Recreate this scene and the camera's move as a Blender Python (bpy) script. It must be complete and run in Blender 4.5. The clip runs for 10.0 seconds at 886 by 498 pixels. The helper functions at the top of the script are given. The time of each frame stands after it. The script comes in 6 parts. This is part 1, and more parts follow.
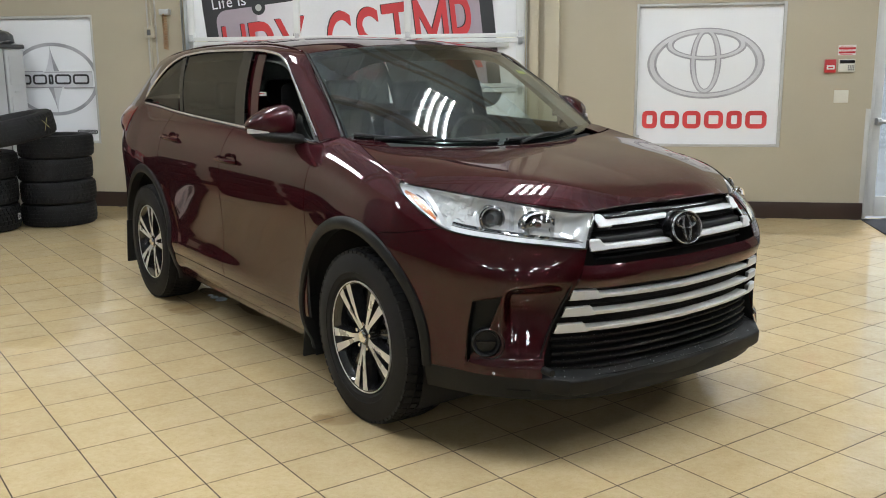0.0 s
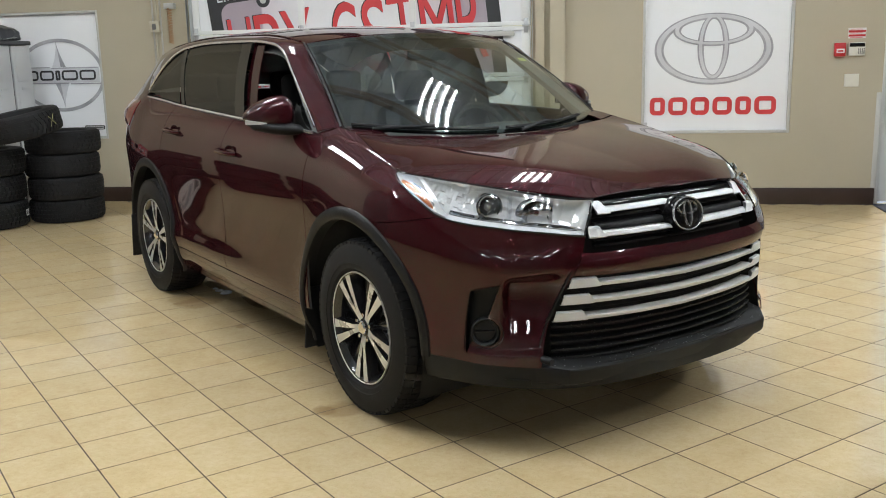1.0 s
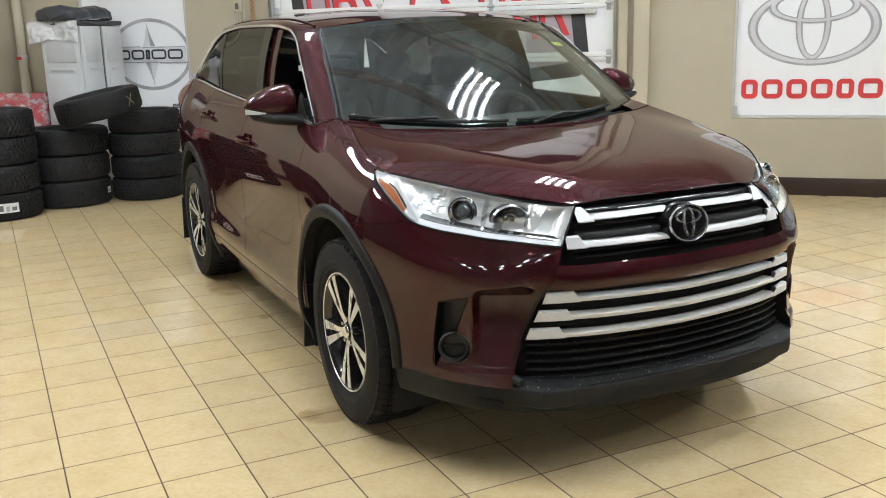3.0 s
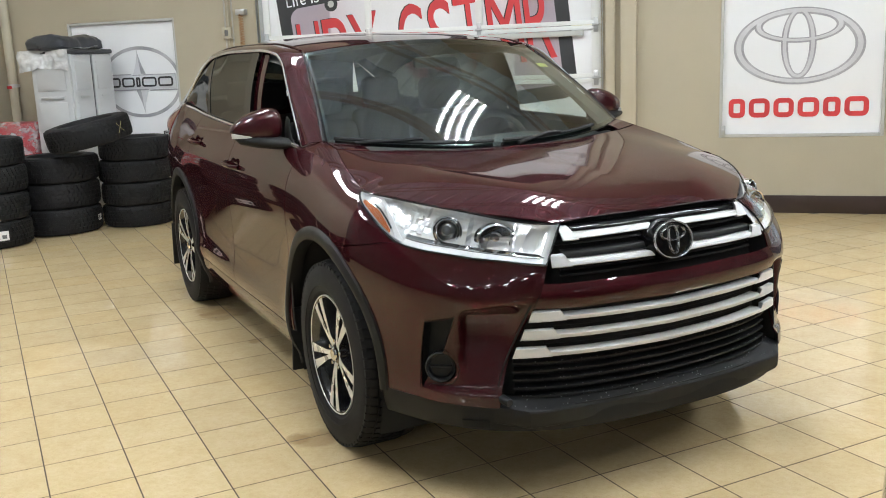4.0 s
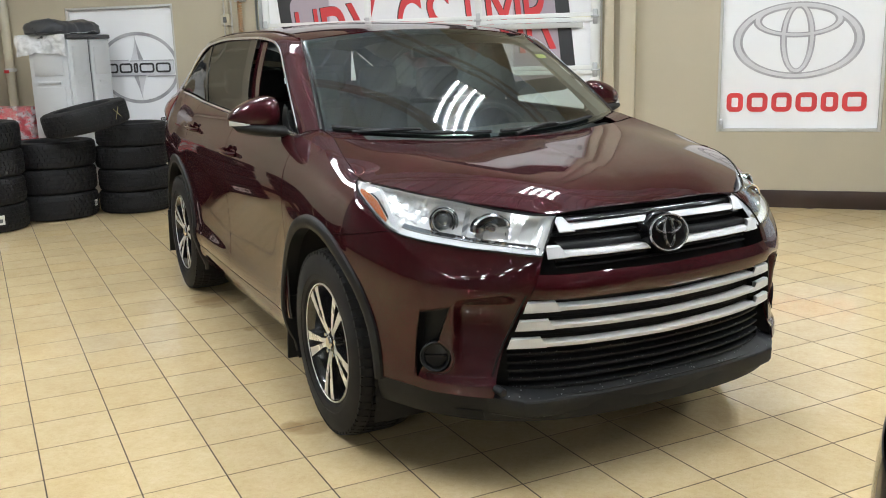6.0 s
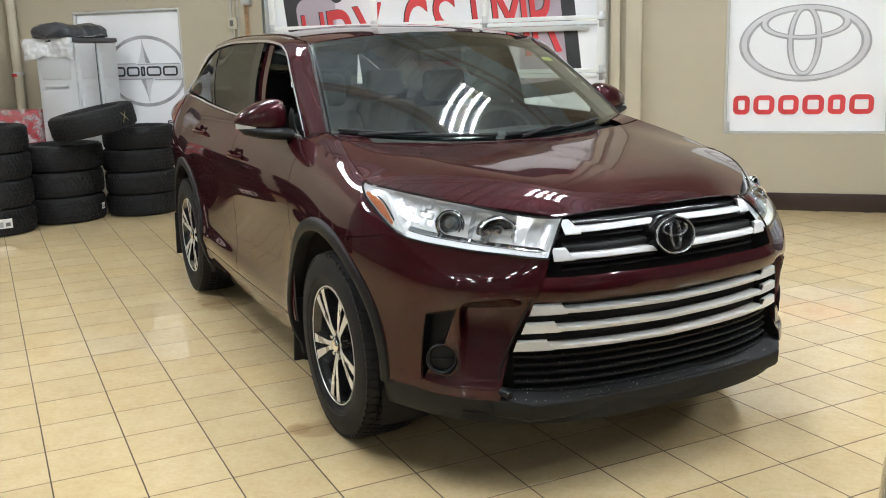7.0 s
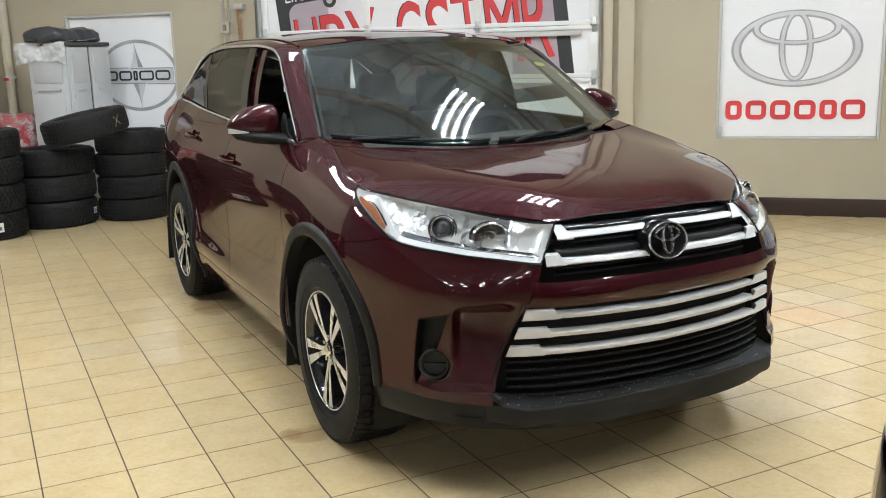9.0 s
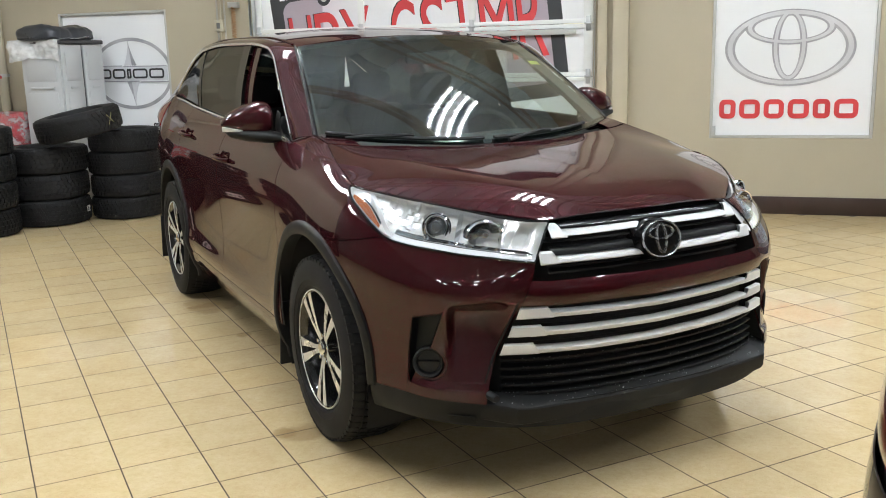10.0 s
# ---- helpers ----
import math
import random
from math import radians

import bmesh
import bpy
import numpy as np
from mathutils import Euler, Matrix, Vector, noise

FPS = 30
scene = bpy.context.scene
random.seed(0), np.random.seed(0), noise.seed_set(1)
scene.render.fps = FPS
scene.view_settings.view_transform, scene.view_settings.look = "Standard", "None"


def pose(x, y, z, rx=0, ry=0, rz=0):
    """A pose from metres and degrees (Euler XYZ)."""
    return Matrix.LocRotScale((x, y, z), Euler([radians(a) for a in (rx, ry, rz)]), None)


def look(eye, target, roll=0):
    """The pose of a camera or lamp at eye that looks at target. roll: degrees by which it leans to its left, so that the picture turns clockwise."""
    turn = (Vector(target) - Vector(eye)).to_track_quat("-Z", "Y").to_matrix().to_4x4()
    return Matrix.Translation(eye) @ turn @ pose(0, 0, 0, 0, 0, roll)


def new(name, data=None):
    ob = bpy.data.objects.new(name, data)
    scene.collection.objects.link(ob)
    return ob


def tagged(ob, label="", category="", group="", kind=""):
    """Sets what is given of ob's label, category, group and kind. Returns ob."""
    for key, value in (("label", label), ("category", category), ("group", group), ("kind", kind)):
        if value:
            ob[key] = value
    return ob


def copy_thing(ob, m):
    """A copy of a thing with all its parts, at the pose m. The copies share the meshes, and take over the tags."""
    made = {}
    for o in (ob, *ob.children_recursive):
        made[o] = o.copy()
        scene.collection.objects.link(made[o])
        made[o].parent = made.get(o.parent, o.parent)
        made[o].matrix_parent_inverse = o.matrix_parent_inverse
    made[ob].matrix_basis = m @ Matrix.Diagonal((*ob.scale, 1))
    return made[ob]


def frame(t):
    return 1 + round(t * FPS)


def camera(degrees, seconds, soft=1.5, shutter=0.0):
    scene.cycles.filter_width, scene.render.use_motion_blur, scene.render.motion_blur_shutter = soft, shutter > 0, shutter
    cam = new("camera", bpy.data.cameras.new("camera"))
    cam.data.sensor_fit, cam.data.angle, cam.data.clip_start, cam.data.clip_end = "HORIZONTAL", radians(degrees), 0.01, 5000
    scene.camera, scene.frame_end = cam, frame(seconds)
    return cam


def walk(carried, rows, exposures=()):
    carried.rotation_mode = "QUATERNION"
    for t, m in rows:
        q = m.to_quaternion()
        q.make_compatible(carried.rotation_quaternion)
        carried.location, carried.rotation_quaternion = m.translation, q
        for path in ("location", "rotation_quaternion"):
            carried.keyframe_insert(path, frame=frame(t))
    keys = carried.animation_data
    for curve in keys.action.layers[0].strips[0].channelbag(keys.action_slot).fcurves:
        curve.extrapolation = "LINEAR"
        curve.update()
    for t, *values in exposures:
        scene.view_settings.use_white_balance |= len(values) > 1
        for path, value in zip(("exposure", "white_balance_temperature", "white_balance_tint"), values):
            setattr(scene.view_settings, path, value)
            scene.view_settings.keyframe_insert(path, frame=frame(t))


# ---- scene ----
cam = camera(51.3, 10.0, soft=1.0)
PATH = [
    (0, (0.076, -0.54, 1.519), (-0.258, 1.393, 1.13), -0.5),
    (0.5, (0.066, -0.539, 1.518), (-0.275, 1.392, 1.125), -0.5),
    (1, (0.133, -0.498, 1.501), (-0.231, 1.427, 1.095), -1.4),
    (1.3, (0.268, -0.402, 1.497), (-0.171, 1.510, 1.084), -2.8),
    (1.5, (0.369, -0.326, 1.498), (-0.098, 1.574, 1.084), -1.8),
    (2, (0.498, -0.208, 1.506), (-0.051, 1.666, 1.075), -1.2),
    (2.3, (0.55, -0.16, 1.514), (-0.042, 1.700, 1.069), -1.3),
    (2.5, (0.58, -0.127, 1.52), (-0.014, 1.724, 1.047), 0.1),
    (2.7, (0.6, -0.095, 1.548), (-0.025, 1.746, 1.081), -1.0),
    (4, (0.654, -0.08, 1.532), (0.031, 1.777, 1.129), -2.3),
    (4.5, (0.653, -0.083, 1.531), (0.03, 1.771, 1.111), -1.8),
    (5, (0.653, -0.08, 1.528), (0.04, 1.776, 1.103), -1.5),
    (5.5, (0.656, -0.084, 1.532), (0.045, 1.772, 1.107), -1.5),
    (7, (0.657, -0.086, 1.53), (0.029, 1.767, 1.113), -1.6),
    (7.5, (0.658, -0.085, 1.53), (0.029, 1.768, 1.116), -1.6),
    (8, (0.658, -0.084, 1.532), (0.037, 1.772, 1.12), -1.6),
    (8.5, (0.657, -0.086, 1.53), (0.042, 1.772, 1.121), -1.5),
    (9, (0.658, -0.084, 1.532), (0.044, 1.775, 1.124), -1.5),
    (9.5, (0.658, -0.086, 1.531), (0.05, 1.775, 1.125), -1.5),
    (10, (0.659, -0.085, 1.531), (0.057, 1.777, 1.12), -1.4),
]
walk(cam, [(t, look(eye, target, roll)) for t, eye, target, roll in PATH], exposures=[(0, 0.05), (1.5, 0.12), (2.4, 0.35), (10, 0.37)])

# ---------------------------------------------------------------- world and light
ROOM_L, ROOM_R, ROOM_F, ROOM_B = -7.8, 9.0, 9.0, -14.0   # inner faces of the hall's walls
CEIL = 5.6

world = bpy.data.worlds.new("sky")
scene.world = world
world.use_nodes = True
wt = world.node_tree
sky = wt.nodes.new("ShaderNodeTexSky")
sky.sky_type = "NISHITA"
sky.sun_disc = False
sky.sun_elevation, sky.sun_rotation = radians(28), radians(60)
wt.nodes["Background"].inputs["Strength"].default_value = 0.15
wt.links.new(sky.outputs["Color"], wt.nodes["Background"].inputs["Color"])
sun = new("sun", bpy.data.lights.new("sun", "SUN"))
sun.data.energy, sun.data.angle, sun.data.color = 2.5, radians(10), (1.0, 0.96, 0.9)
sun.matrix_world = look((8, 20, 12), (3, 9, 0))

TUBE_POWER = 107.0

# ---------------------------------------------------------------- materials
def material(name, base, rough=0.5, metal=0.0, spec=0.5, coat=0.0, coat_rough=0.03):
    m = bpy.data.materials.new(name)
    m.use_nodes = True
    b = m.node_tree.nodes["Principled BSDF"]
    b.inputs["Base Color"].default_value = (*base, 1)
    b.inputs["Roughness"].default_value = rough
    b.inputs["Metallic"].default_value = metal
    b.inputs["Specular IOR Level"].default_value = spec
    b.inputs["Coat Weight"].default_value = coat
    b.inputs["Coat Roughness"].default_value = coat_rough
    return m


def nd(m, kind, **values):
    n = m.node_tree.nodes.new(kind)
    for key, v in values.items():
        n.inputs[key.replace("_", " ")].default_value = v
    return n


def ln(m, a, b):
    m.node_tree.links.new(a, b)


def coords(m, scale=(1, 1, 1), space="Object"):
    tc = nd(m, "ShaderNodeTexCoord")
    mp = nd(m, "ShaderNodeMapping")
    mp.inputs["Scale"].default_value = scale
    ln(m, tc.outputs[space], mp.inputs["Vector"])
    return mp.outputs["Vector"]


def tex_noise(m, vec, scale, detail=4.0, rough=0.55):
    n = nd(m, "ShaderNodeTexNoise", Scale=scale, Detail=detail, Roughness=rough)
    ln(m, vec, n.inputs["Vector"])
    return n.outputs["Fac"]


def ramp(m, fac, stops):
    r = nd(m, "ShaderNodeValToRGB")
    el = r.color_ramp.elements
    while len(el) < len(stops):
        el.new(0.5)
    for e, (p, c) in zip(el, stops):
        e.position, e.color = p, (*c, 1) if len(c) == 3 else c
    ln(m, fac, r.inputs["Fac"])
    return r.outputs["Color"]


def mixed(m, fac, a, b, blend="MIX"):
    n = nd(m, "ShaderNodeMix")
    n.data_type, n.blend_type = "RGBA", blend
    for v, s in ((fac, n.inputs[0]), (a, n.inputs[6]), (b, n.inputs[7])):
        if isinstance(v, (int, float)):
            s.default_value = v
        elif isinstance(v, tuple):
            s.default_value = (*v, 1)
        else:
            ln(m, v, s)
    return n.outputs[2]


def scaled(m, fac, lo, hi, a=0.3, b=0.7):
    n = nd(m, "ShaderNodeMapRange")
    for i, v in enumerate((a, b, lo, hi)):
        n.inputs[1 + i].default_value = v
    ln(m, fac, n.inputs[0])
    return n.outputs[0]


def bump(m, height, strength, dist):
    n = nd(m, "ShaderNodeBump", Strength=strength, Distance=dist)
    ln(m, height, n.inputs["Height"])
    ln(m, n.outputs["Normal"], m.node_tree.nodes["Principled BSDF"].inputs["Normal"])
    return n


def bsdf(m):
    return m.node_tree.nodes["Principled BSDF"]


def weathered(name, base, rough=0.5, vary=0.12, scale=3.0, fine=60.0, bumpy=0.1, dist=0.001, **kw):
    """A surface whose colour and gloss vary softly at two scales, with a fine grain."""
    m = material(name, base, rough, **kw)
    v = coords(m)
    big, small = tex_noise(m, v, scale), tex_noise(m, v, fine, 3)
    dark = tuple(c * (1 - vary) for c in base)
    light = tuple(min(1, c * (1 + vary)) for c in base)
    c1 = ramp(m, big, [(0.3, dark), (0.7, light)])
    c2 = ramp(m, small, [(0.3, (1 - vary * 0.5,) * 3), (0.7, (1, 1, 1))])
    ln(m, mixed(m, 1.0, c1, c2, "MULTIPLY"), bsdf(m).inputs["Base Color"])
    ln(m, scaled(m, big, max(0.02, rough - 0.06), min(1, rough + 0.08)), bsdf(m).inputs["Roughness"])
    if bumpy:
        bump(m, small, bumpy, dist)
    return m


def glass(name, tint, gloss=0.02, least=0.07, power=5.0):
    """Thin glass: tinted see-through, with a Fresnel gloss on top."""
    m = bpy.data.materials.new(name)
    m.use_nodes = True
    nt = m.node_tree
    nt.nodes.remove(nt.nodes["Principled BSDF"])
    tr, gl, mx = nt.nodes.new("ShaderNodeBsdfTransparent"), nt.nodes.new("ShaderNodeBsdfGlossy"), nt.nodes.new("ShaderNodeMixShader")
    lw, pw, fr = nt.nodes.new("ShaderNodeLayerWeight"), nt.nodes.new("ShaderNodeMath"), nt.nodes.new("ShaderNodeMath")
    lw.inputs["Blend"].default_value = 0.5
    pw.operation, fr.operation = "POWER", "MULTIPLY_ADD"
    pw.inputs[1].default_value, fr.inputs[1].default_value, fr.inputs[2].default_value = power, 1 - least, least
    nt.links.new(lw.outputs["Facing"], pw.inputs[0])
    nt.links.new(pw.outputs[0], fr.inputs[0])
    tr.inputs["Color"].default_value = (*tint, 1)
    gl.inputs["Roughness"].default_value = gloss
    nt.links.new(fr.outputs[0], mx.inputs[0])
    nt.links.new(tr.outputs[0], mx.inputs[1])
    nt.links.new(gl.outputs[0], mx.inputs[2])
    nt.links.new(mx.outputs[0], nt.nodes["Material Output"].inputs["Surface"])
    return m


def glowing(name, colour, strength):
    m = bpy.data.materials.new(name)
    m.use_nodes = True
    nt = m.node_tree
    nt.nodes.remove(nt.nodes["Principled BSDF"])
    e = nt.nodes.new("ShaderNodeEmission")
    e.inputs["Color"].default_value, e.inputs["Strength"].default_value = (*colour, 1), strength
    nt.links.new(e.outputs[0], nt.nodes["Material Output"].inputs["Surface"])
    return m


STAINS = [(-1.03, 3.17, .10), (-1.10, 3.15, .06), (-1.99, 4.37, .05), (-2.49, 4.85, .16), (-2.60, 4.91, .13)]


def tile_material():
    m = material("beige_tile", (0.55, 0.43, 0.25), 0.16, spec=0.5)
    info, geo = nd(m, "ShaderNodeObjectInfo"), nd(m, "ShaderNodeNewGeometry")
    add = nd(m, "ShaderNodeMath")
    ln(m, info.outputs["Random"], add.inputs[0]), ln(m, geo.outputs["Random Per Island"], add.inputs[1])
    fr = nd(m, "ShaderNodeMath")
    fr.operation = "FRACT"
    ln(m, add.outputs[0], fr.inputs[0])
    tone = ramp(m, fr.outputs[0], [(0.0, (0.93, 0.92, 0.9)), (0.5, (1, 1, 1)), (1.0, (1.0, 0.97, 0.91))])
    gp = nd(m, "ShaderNodeNewGeometry").outputs["Position"]
    mp = nd(m, "ShaderNodeMapping")
    ln(m, gp, mp.inputs["Vector"])
    cloud, vein, grain = tex_noise(m, mp.outputs[0], 9, 5, 0.6), tex_noise(m, mp.outputs[0], 42, 4, 0.6), tex_noise(m, mp.outputs[0], 1.1, 3)
    c = ramp(m, cloud, [(0.3, (0.615, 0.468, 0.262)), (0.5, (0.665, 0.522, 0.304)), (0.72, (0.705, 0.568, 0.350))])
    c = mixed(m, 0.30, c, ramp(m, vein, [(0.3, (0.54, 0.385, 0.195)), (0.62, (0.72, 0.575, 0.350))]))
    c = mixed(m, 1.0, c, tone, "MULTIPLY")
    c = mixed(m, 1.0, c, ramp(m, grain, [(0.3, (0.93, 0.92, 0.9)), (0.65, (1, 1, 1))]), "MULTIPLY")
    speck = tex_noise(m, mp.outputs[0], 210, 2, 0.5)                      # fine pits and pale flecks
    c = mixed(m, 1.0, c, ramp(m, speck, [(0.30, (0.80, 0.76, 0.70)), (0.40, (1, 1, 1)), (0.64, (1, 1, 1)), (0.74, (1.0, 1.0, 1.0))]), "MULTIPLY")
    c = mixed(m, scaled(m, speck, 0.0, 0.45, 0.62, 0.75), c, (0.80, 0.72, 0.55))
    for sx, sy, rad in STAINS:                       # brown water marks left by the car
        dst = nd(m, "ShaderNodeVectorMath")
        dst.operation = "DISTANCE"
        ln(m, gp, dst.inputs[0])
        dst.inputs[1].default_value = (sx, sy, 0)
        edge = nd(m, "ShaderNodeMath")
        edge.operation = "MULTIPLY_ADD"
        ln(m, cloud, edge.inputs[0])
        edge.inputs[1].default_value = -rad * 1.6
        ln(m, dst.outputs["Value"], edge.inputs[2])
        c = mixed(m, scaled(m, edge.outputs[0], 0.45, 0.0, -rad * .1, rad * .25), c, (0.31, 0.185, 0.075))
    ln(m, c, bsdf(m).inputs["Base Color"])
    ln(m, scaled(m, grain, 0.028, 0.060), bsdf(m).inputs["Roughness"])
    bump(m, vein, 0.02, 0.0004)
    return m


def paint_material():
    m = material("dark_red_car_paint", (0.045, 0.005, 0.009), 0.40, metal=0.25, spec=0.0, coat=1.0, coat_rough=0.03)
    bsdf(m).inputs["Coat IOR"].default_value = 1.46
    v = coords(m)
    flake, cloud = tex_noise(m, v, 900, 1), tex_noise(m, v, 2.5)
    c = ramp(m, flake, [(0.35, (0.025, 0.0032, 0.0054)), (0.7, (0.048, 0.0054, 0.0088))])
    ln(m, mixed(m, 1.0, c, ramp(m, cloud, [(0.3, (0.94,) * 3), (0.7, (1, 1, 1))]), "MULTIPLY"), bsdf(m).inputs["Base Color"])
    return m


def film_material(name, lo, hi):
    """Crumpled clear film: see-through with milky creases, which on the carton also serve as highlights."""
    m = material(name, (0.80, 0.81, 0.82), 0.2)
    v = coords(m, (1, 1, 1.6))
    crease = tex_noise(m, v, 7, 3, 0.55)
    nt = m.node_tree
    tr, mx = nt.nodes.new("ShaderNodeBsdfTransparent"), nt.nodes.new("ShaderNodeMixShader")
    tr.inputs["Color"].default_value = (0.92, 0.92, 0.93, 1)
    ln(m, scaled(m, crease, lo, hi, 0.38, 0.64), mx.inputs[0])
    ln(m, tr.outputs[0], mx.inputs[1])
    ln(m, bsdf(m).outputs[0], mx.inputs[2])
    ln(m, mx.outputs[0], nt.nodes["Material Output"].inputs["Surface"])
    bump(m, crease, 0.4, 0.01)
    return m


def ribbed_wall(name, base):
    return weathered(name, base, 0.6, 0.06, 0.7, 90, 0.12, 0.0006)


PAINT = paint_material()
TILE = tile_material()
GROUT = weathered("brown_grout", (0.07, 0.047, 0.029), 0.9, 0.25, 2, 150)
TILE_EDGE = weathered("worn_tile_edge", (0.30, 0.225, 0.13), 0.9, 0.25, 2, 150, spec=0.1)
WALL = ribbed_wall("taupe_wall_paint", (0.44, 0.39, 0.29))
WALL_DARK = ribbed_wall("unseen_wall_dark_grey", (0.10, 0.095, 0.09))
WALL_LIGHT = ribbed_wall("light_taupe_paint", (0.50, 0.45, 0.34))
BASE_BROWN = weathered("dark_brown_base", (0.035, 0.020, 0.016), 0.35, 0.15, 2, 80)
DECK = weathered("pale_blue_grey_deck_steel", (0.60, 0.73, 0.86), 0.45, 0.1, 1.2, 50, metal=0.0)
STEEL = weathered("grey_beam_paint", (0.45, 0.45, 0.44), 0.5, 0.1, 2, 60)
WHITE_PANEL = weathered("white_vinyl", (0.86, 0.87, 0.89), 0.4, 0.02, 1.5, 120, 0.03)
WHITE_DOOR = weathered("white_door_paint", (0.80, 0.81, 0.80), 0.4, 0.04, 2, 90, 0.05)
ALU = weathered("brushed_aluminium", (0.55, 0.56, 0.57), 0.38, 0.08, 5, 120, metal=0.9)
ALU_PAINT = weathered("pale_grey_frame", (0.50, 0.50, 0.48), 0.45, 0.06, 4, 100)
ENTRANCE_FRAME = weathered("pale_entrance_frame", (0.70, 0.71, 0.71), 0.4, 0.05, 4, 100)
LOGO_GREY = weathered("silver_print", (0.42, 0.42, 0.45), 0.4, 0.25, 4, 60, 0)
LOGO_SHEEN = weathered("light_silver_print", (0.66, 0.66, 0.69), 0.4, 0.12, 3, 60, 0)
LOGO_RED = weathered("red_print", (0.62, 0.05, 0.055), 0.45, 0.05, 3, 90, 0)
LOGO_BLACK = weathered("black_print", (0.03, 0.03, 0.033), 0.45, 0.1, 3, 90, 0)
RUBBER = weathered("black_rubber", (0.008, 0.008, 0.009), 0.7, 0.25, 6, 140, 0.25, 0.001, spec=0.3)
PLASTIC = weathered("black_grained_plastic", (0.009, 0.0095, 0.0105), 0.52, 0.15, 8, 400, 0.2, 0.0005, spec=0.25)
GLOSS_BLACK = material("gloss_black", (0.008, 0.008, 0.009), 0.12, spec=0.5)
DARK = weathered("matt_black", (0.006, 0.006, 0.006), 0.9, 0.1, 5, 50, 0)
BADGE = material("badge_black", (0.004, 0.004, 0.0045), 0.25, spec=0.15)
SILVER = weathered("satin_silver", (0.70, 0.71, 0.73), 0.32, 0.01, 6, 200, 0.0)
CHROME = material("chrome", (0.78, 0.78, 0.80), 0.07, metal=1.0)
MACHINED = weathered("machined_alloy", (0.74, 0.74, 0.75), 0.30, 0.06, 9, 250, 0.05, metal=0.65)
ALLOY_BLACK = material("gloss_black_alloy", (0.015, 0.015, 0.017), 0.18, coat=0.6)
REFLECTOR = material("lamp_reflector", (0.93, 0.94, 0.95), 0.10, metal=0.45)
LIGHT_GUIDE = material("clear_white_plastic", (0.80, 0.81, 0.83), 0.18, coat=1.0)
AMBER = material("amber_lens", (0.30, 0.068, 0.002), 0.3, spec=0.2)
TAIL_RED = material("red_lens", (0.16, 0.006, 0.009), 0.15, coat=1.0)
DOME = material("lamp_dome_glass", (0.035, 0.038, 0.042), 0.05, spec=0.8, coat=1.0)
TRIM_CHROME = material("satin_chrome", (0.82, 0.82, 0.83), 0.16, metal=0.8)
GLASS_CLEAR = glass("windscreen_glass", (0.80, 0.92, 0.87), 0.0, 0.21, 3.6)
GLASS_DARK = glass("privacy_glass", (0.09, 0.10, 0.096))
GLASS_SIDE = glass("tinted_side_glass", (0.92, 0.95, 0.94))
LENS = glass("lamp_lens", (0.96, 0.97, 0.98), 0.01)
WINDOW = glass("door_pane", (0.9, 0.94, 0.93))
FABRIC = weathered("dark_grey_fabric", (0.007, 0.007, 0.0075), 0.85, 0.2, 8, 300, 0.3, 0.001)
GREY_TRIM = weathered("grey_trim", (0.12, 0.12, 0.12), 0.7, 0.1, 6, 200, 0.1)
PILLAR_TRIM = weathered("pale_grey_pillar_trim", (0.20, 0.21, 0.20), 0.75, 0.06, 6, 200, 0.1)
CABIN_GREY = weathered("charcoal_cabin_trim", (0.030, 0.030, 0.031), 0.75, 0.1, 6, 200, 0.1)
CAB_GREY = weathered("light_grey_resin", (0.50, 0.51, 0.52), 0.45, 0.04, 3, 120, 0.08)
CAB_DARK = weathered("charcoal_resin", (0.045, 0.045, 0.05), 0.5, 0.1, 3, 120, 0.08)
FILM = film_material("milky_film", 0.50, 0.80)
RED_CRATE = weathered("red_carton", (0.46, 0.05, 0.06), 0.45, 0.2, 4, 60, 0.1)
PAPER = weathered("white_paper", (0.72, 0.71, 0.69), 0.7, 0.06, 8, 120, 0.05)
ALARM_RED = weathered("red_enamel", (0.50, 0.025, 0.03), 0.35, 0.06, 12, 200, 0.03)
IVORY = weathered("ivory_plastic", (0.68, 0.66, 0.58), 0.45, 0.04, 12, 200, 0.03)
MAT = weathered("navy_mat", (0.018, 0.022, 0.035), 0.95, 0.3, 5, 250, 0.5, 0.003)
PIPE = weathered("beige_pipe_paint", (0.46, 0.42, 0.32), 0.5, 0.08, 3, 80)
COPPER = weathered("tan_cord", (0.38, 0.21, 0.10), 0.5, 0.1, 9, 90)
TUBE = glowing("fluorescent_tube", (0.95, 1.0, 1.04), TUBE_POWER)
ASPHALT = weathered("snowy_asphalt", (0.34, 0.36, 0.42), 0.6, 0.45, 0.9, 40, 0.3, 0.004)
CHALK = weathered("pale_yellow_chalk", (0.50, 0.46, 0.22), 0.9, 0.3, 20, 200, 0)
WATER = glass("meltwater", (0.78, 0.74, 0.68), 0.02, 0.045)
ICE = weathered("white_ice", (0.72, 0.75, 0.78), 0.25, 0.1, 20, 120, 0.2, coat=0.5)
BEAD = material("water_bead", (0.30, 0.30, 0.31), 0.04, spec=0.9, coat=1.0)
STICKER = weathered("yellow_green_sticker", (0.55, 0.62, 0.12), 0.5, 0.05, 9, 100, 0)

# ---------------------------------------------------------------- mesh helpers
def smooth_step(x, a, b):
    t = min(1.0, max(0.0, (x - a) / (b - a)))
    return t * t * (3 - 2 * t)


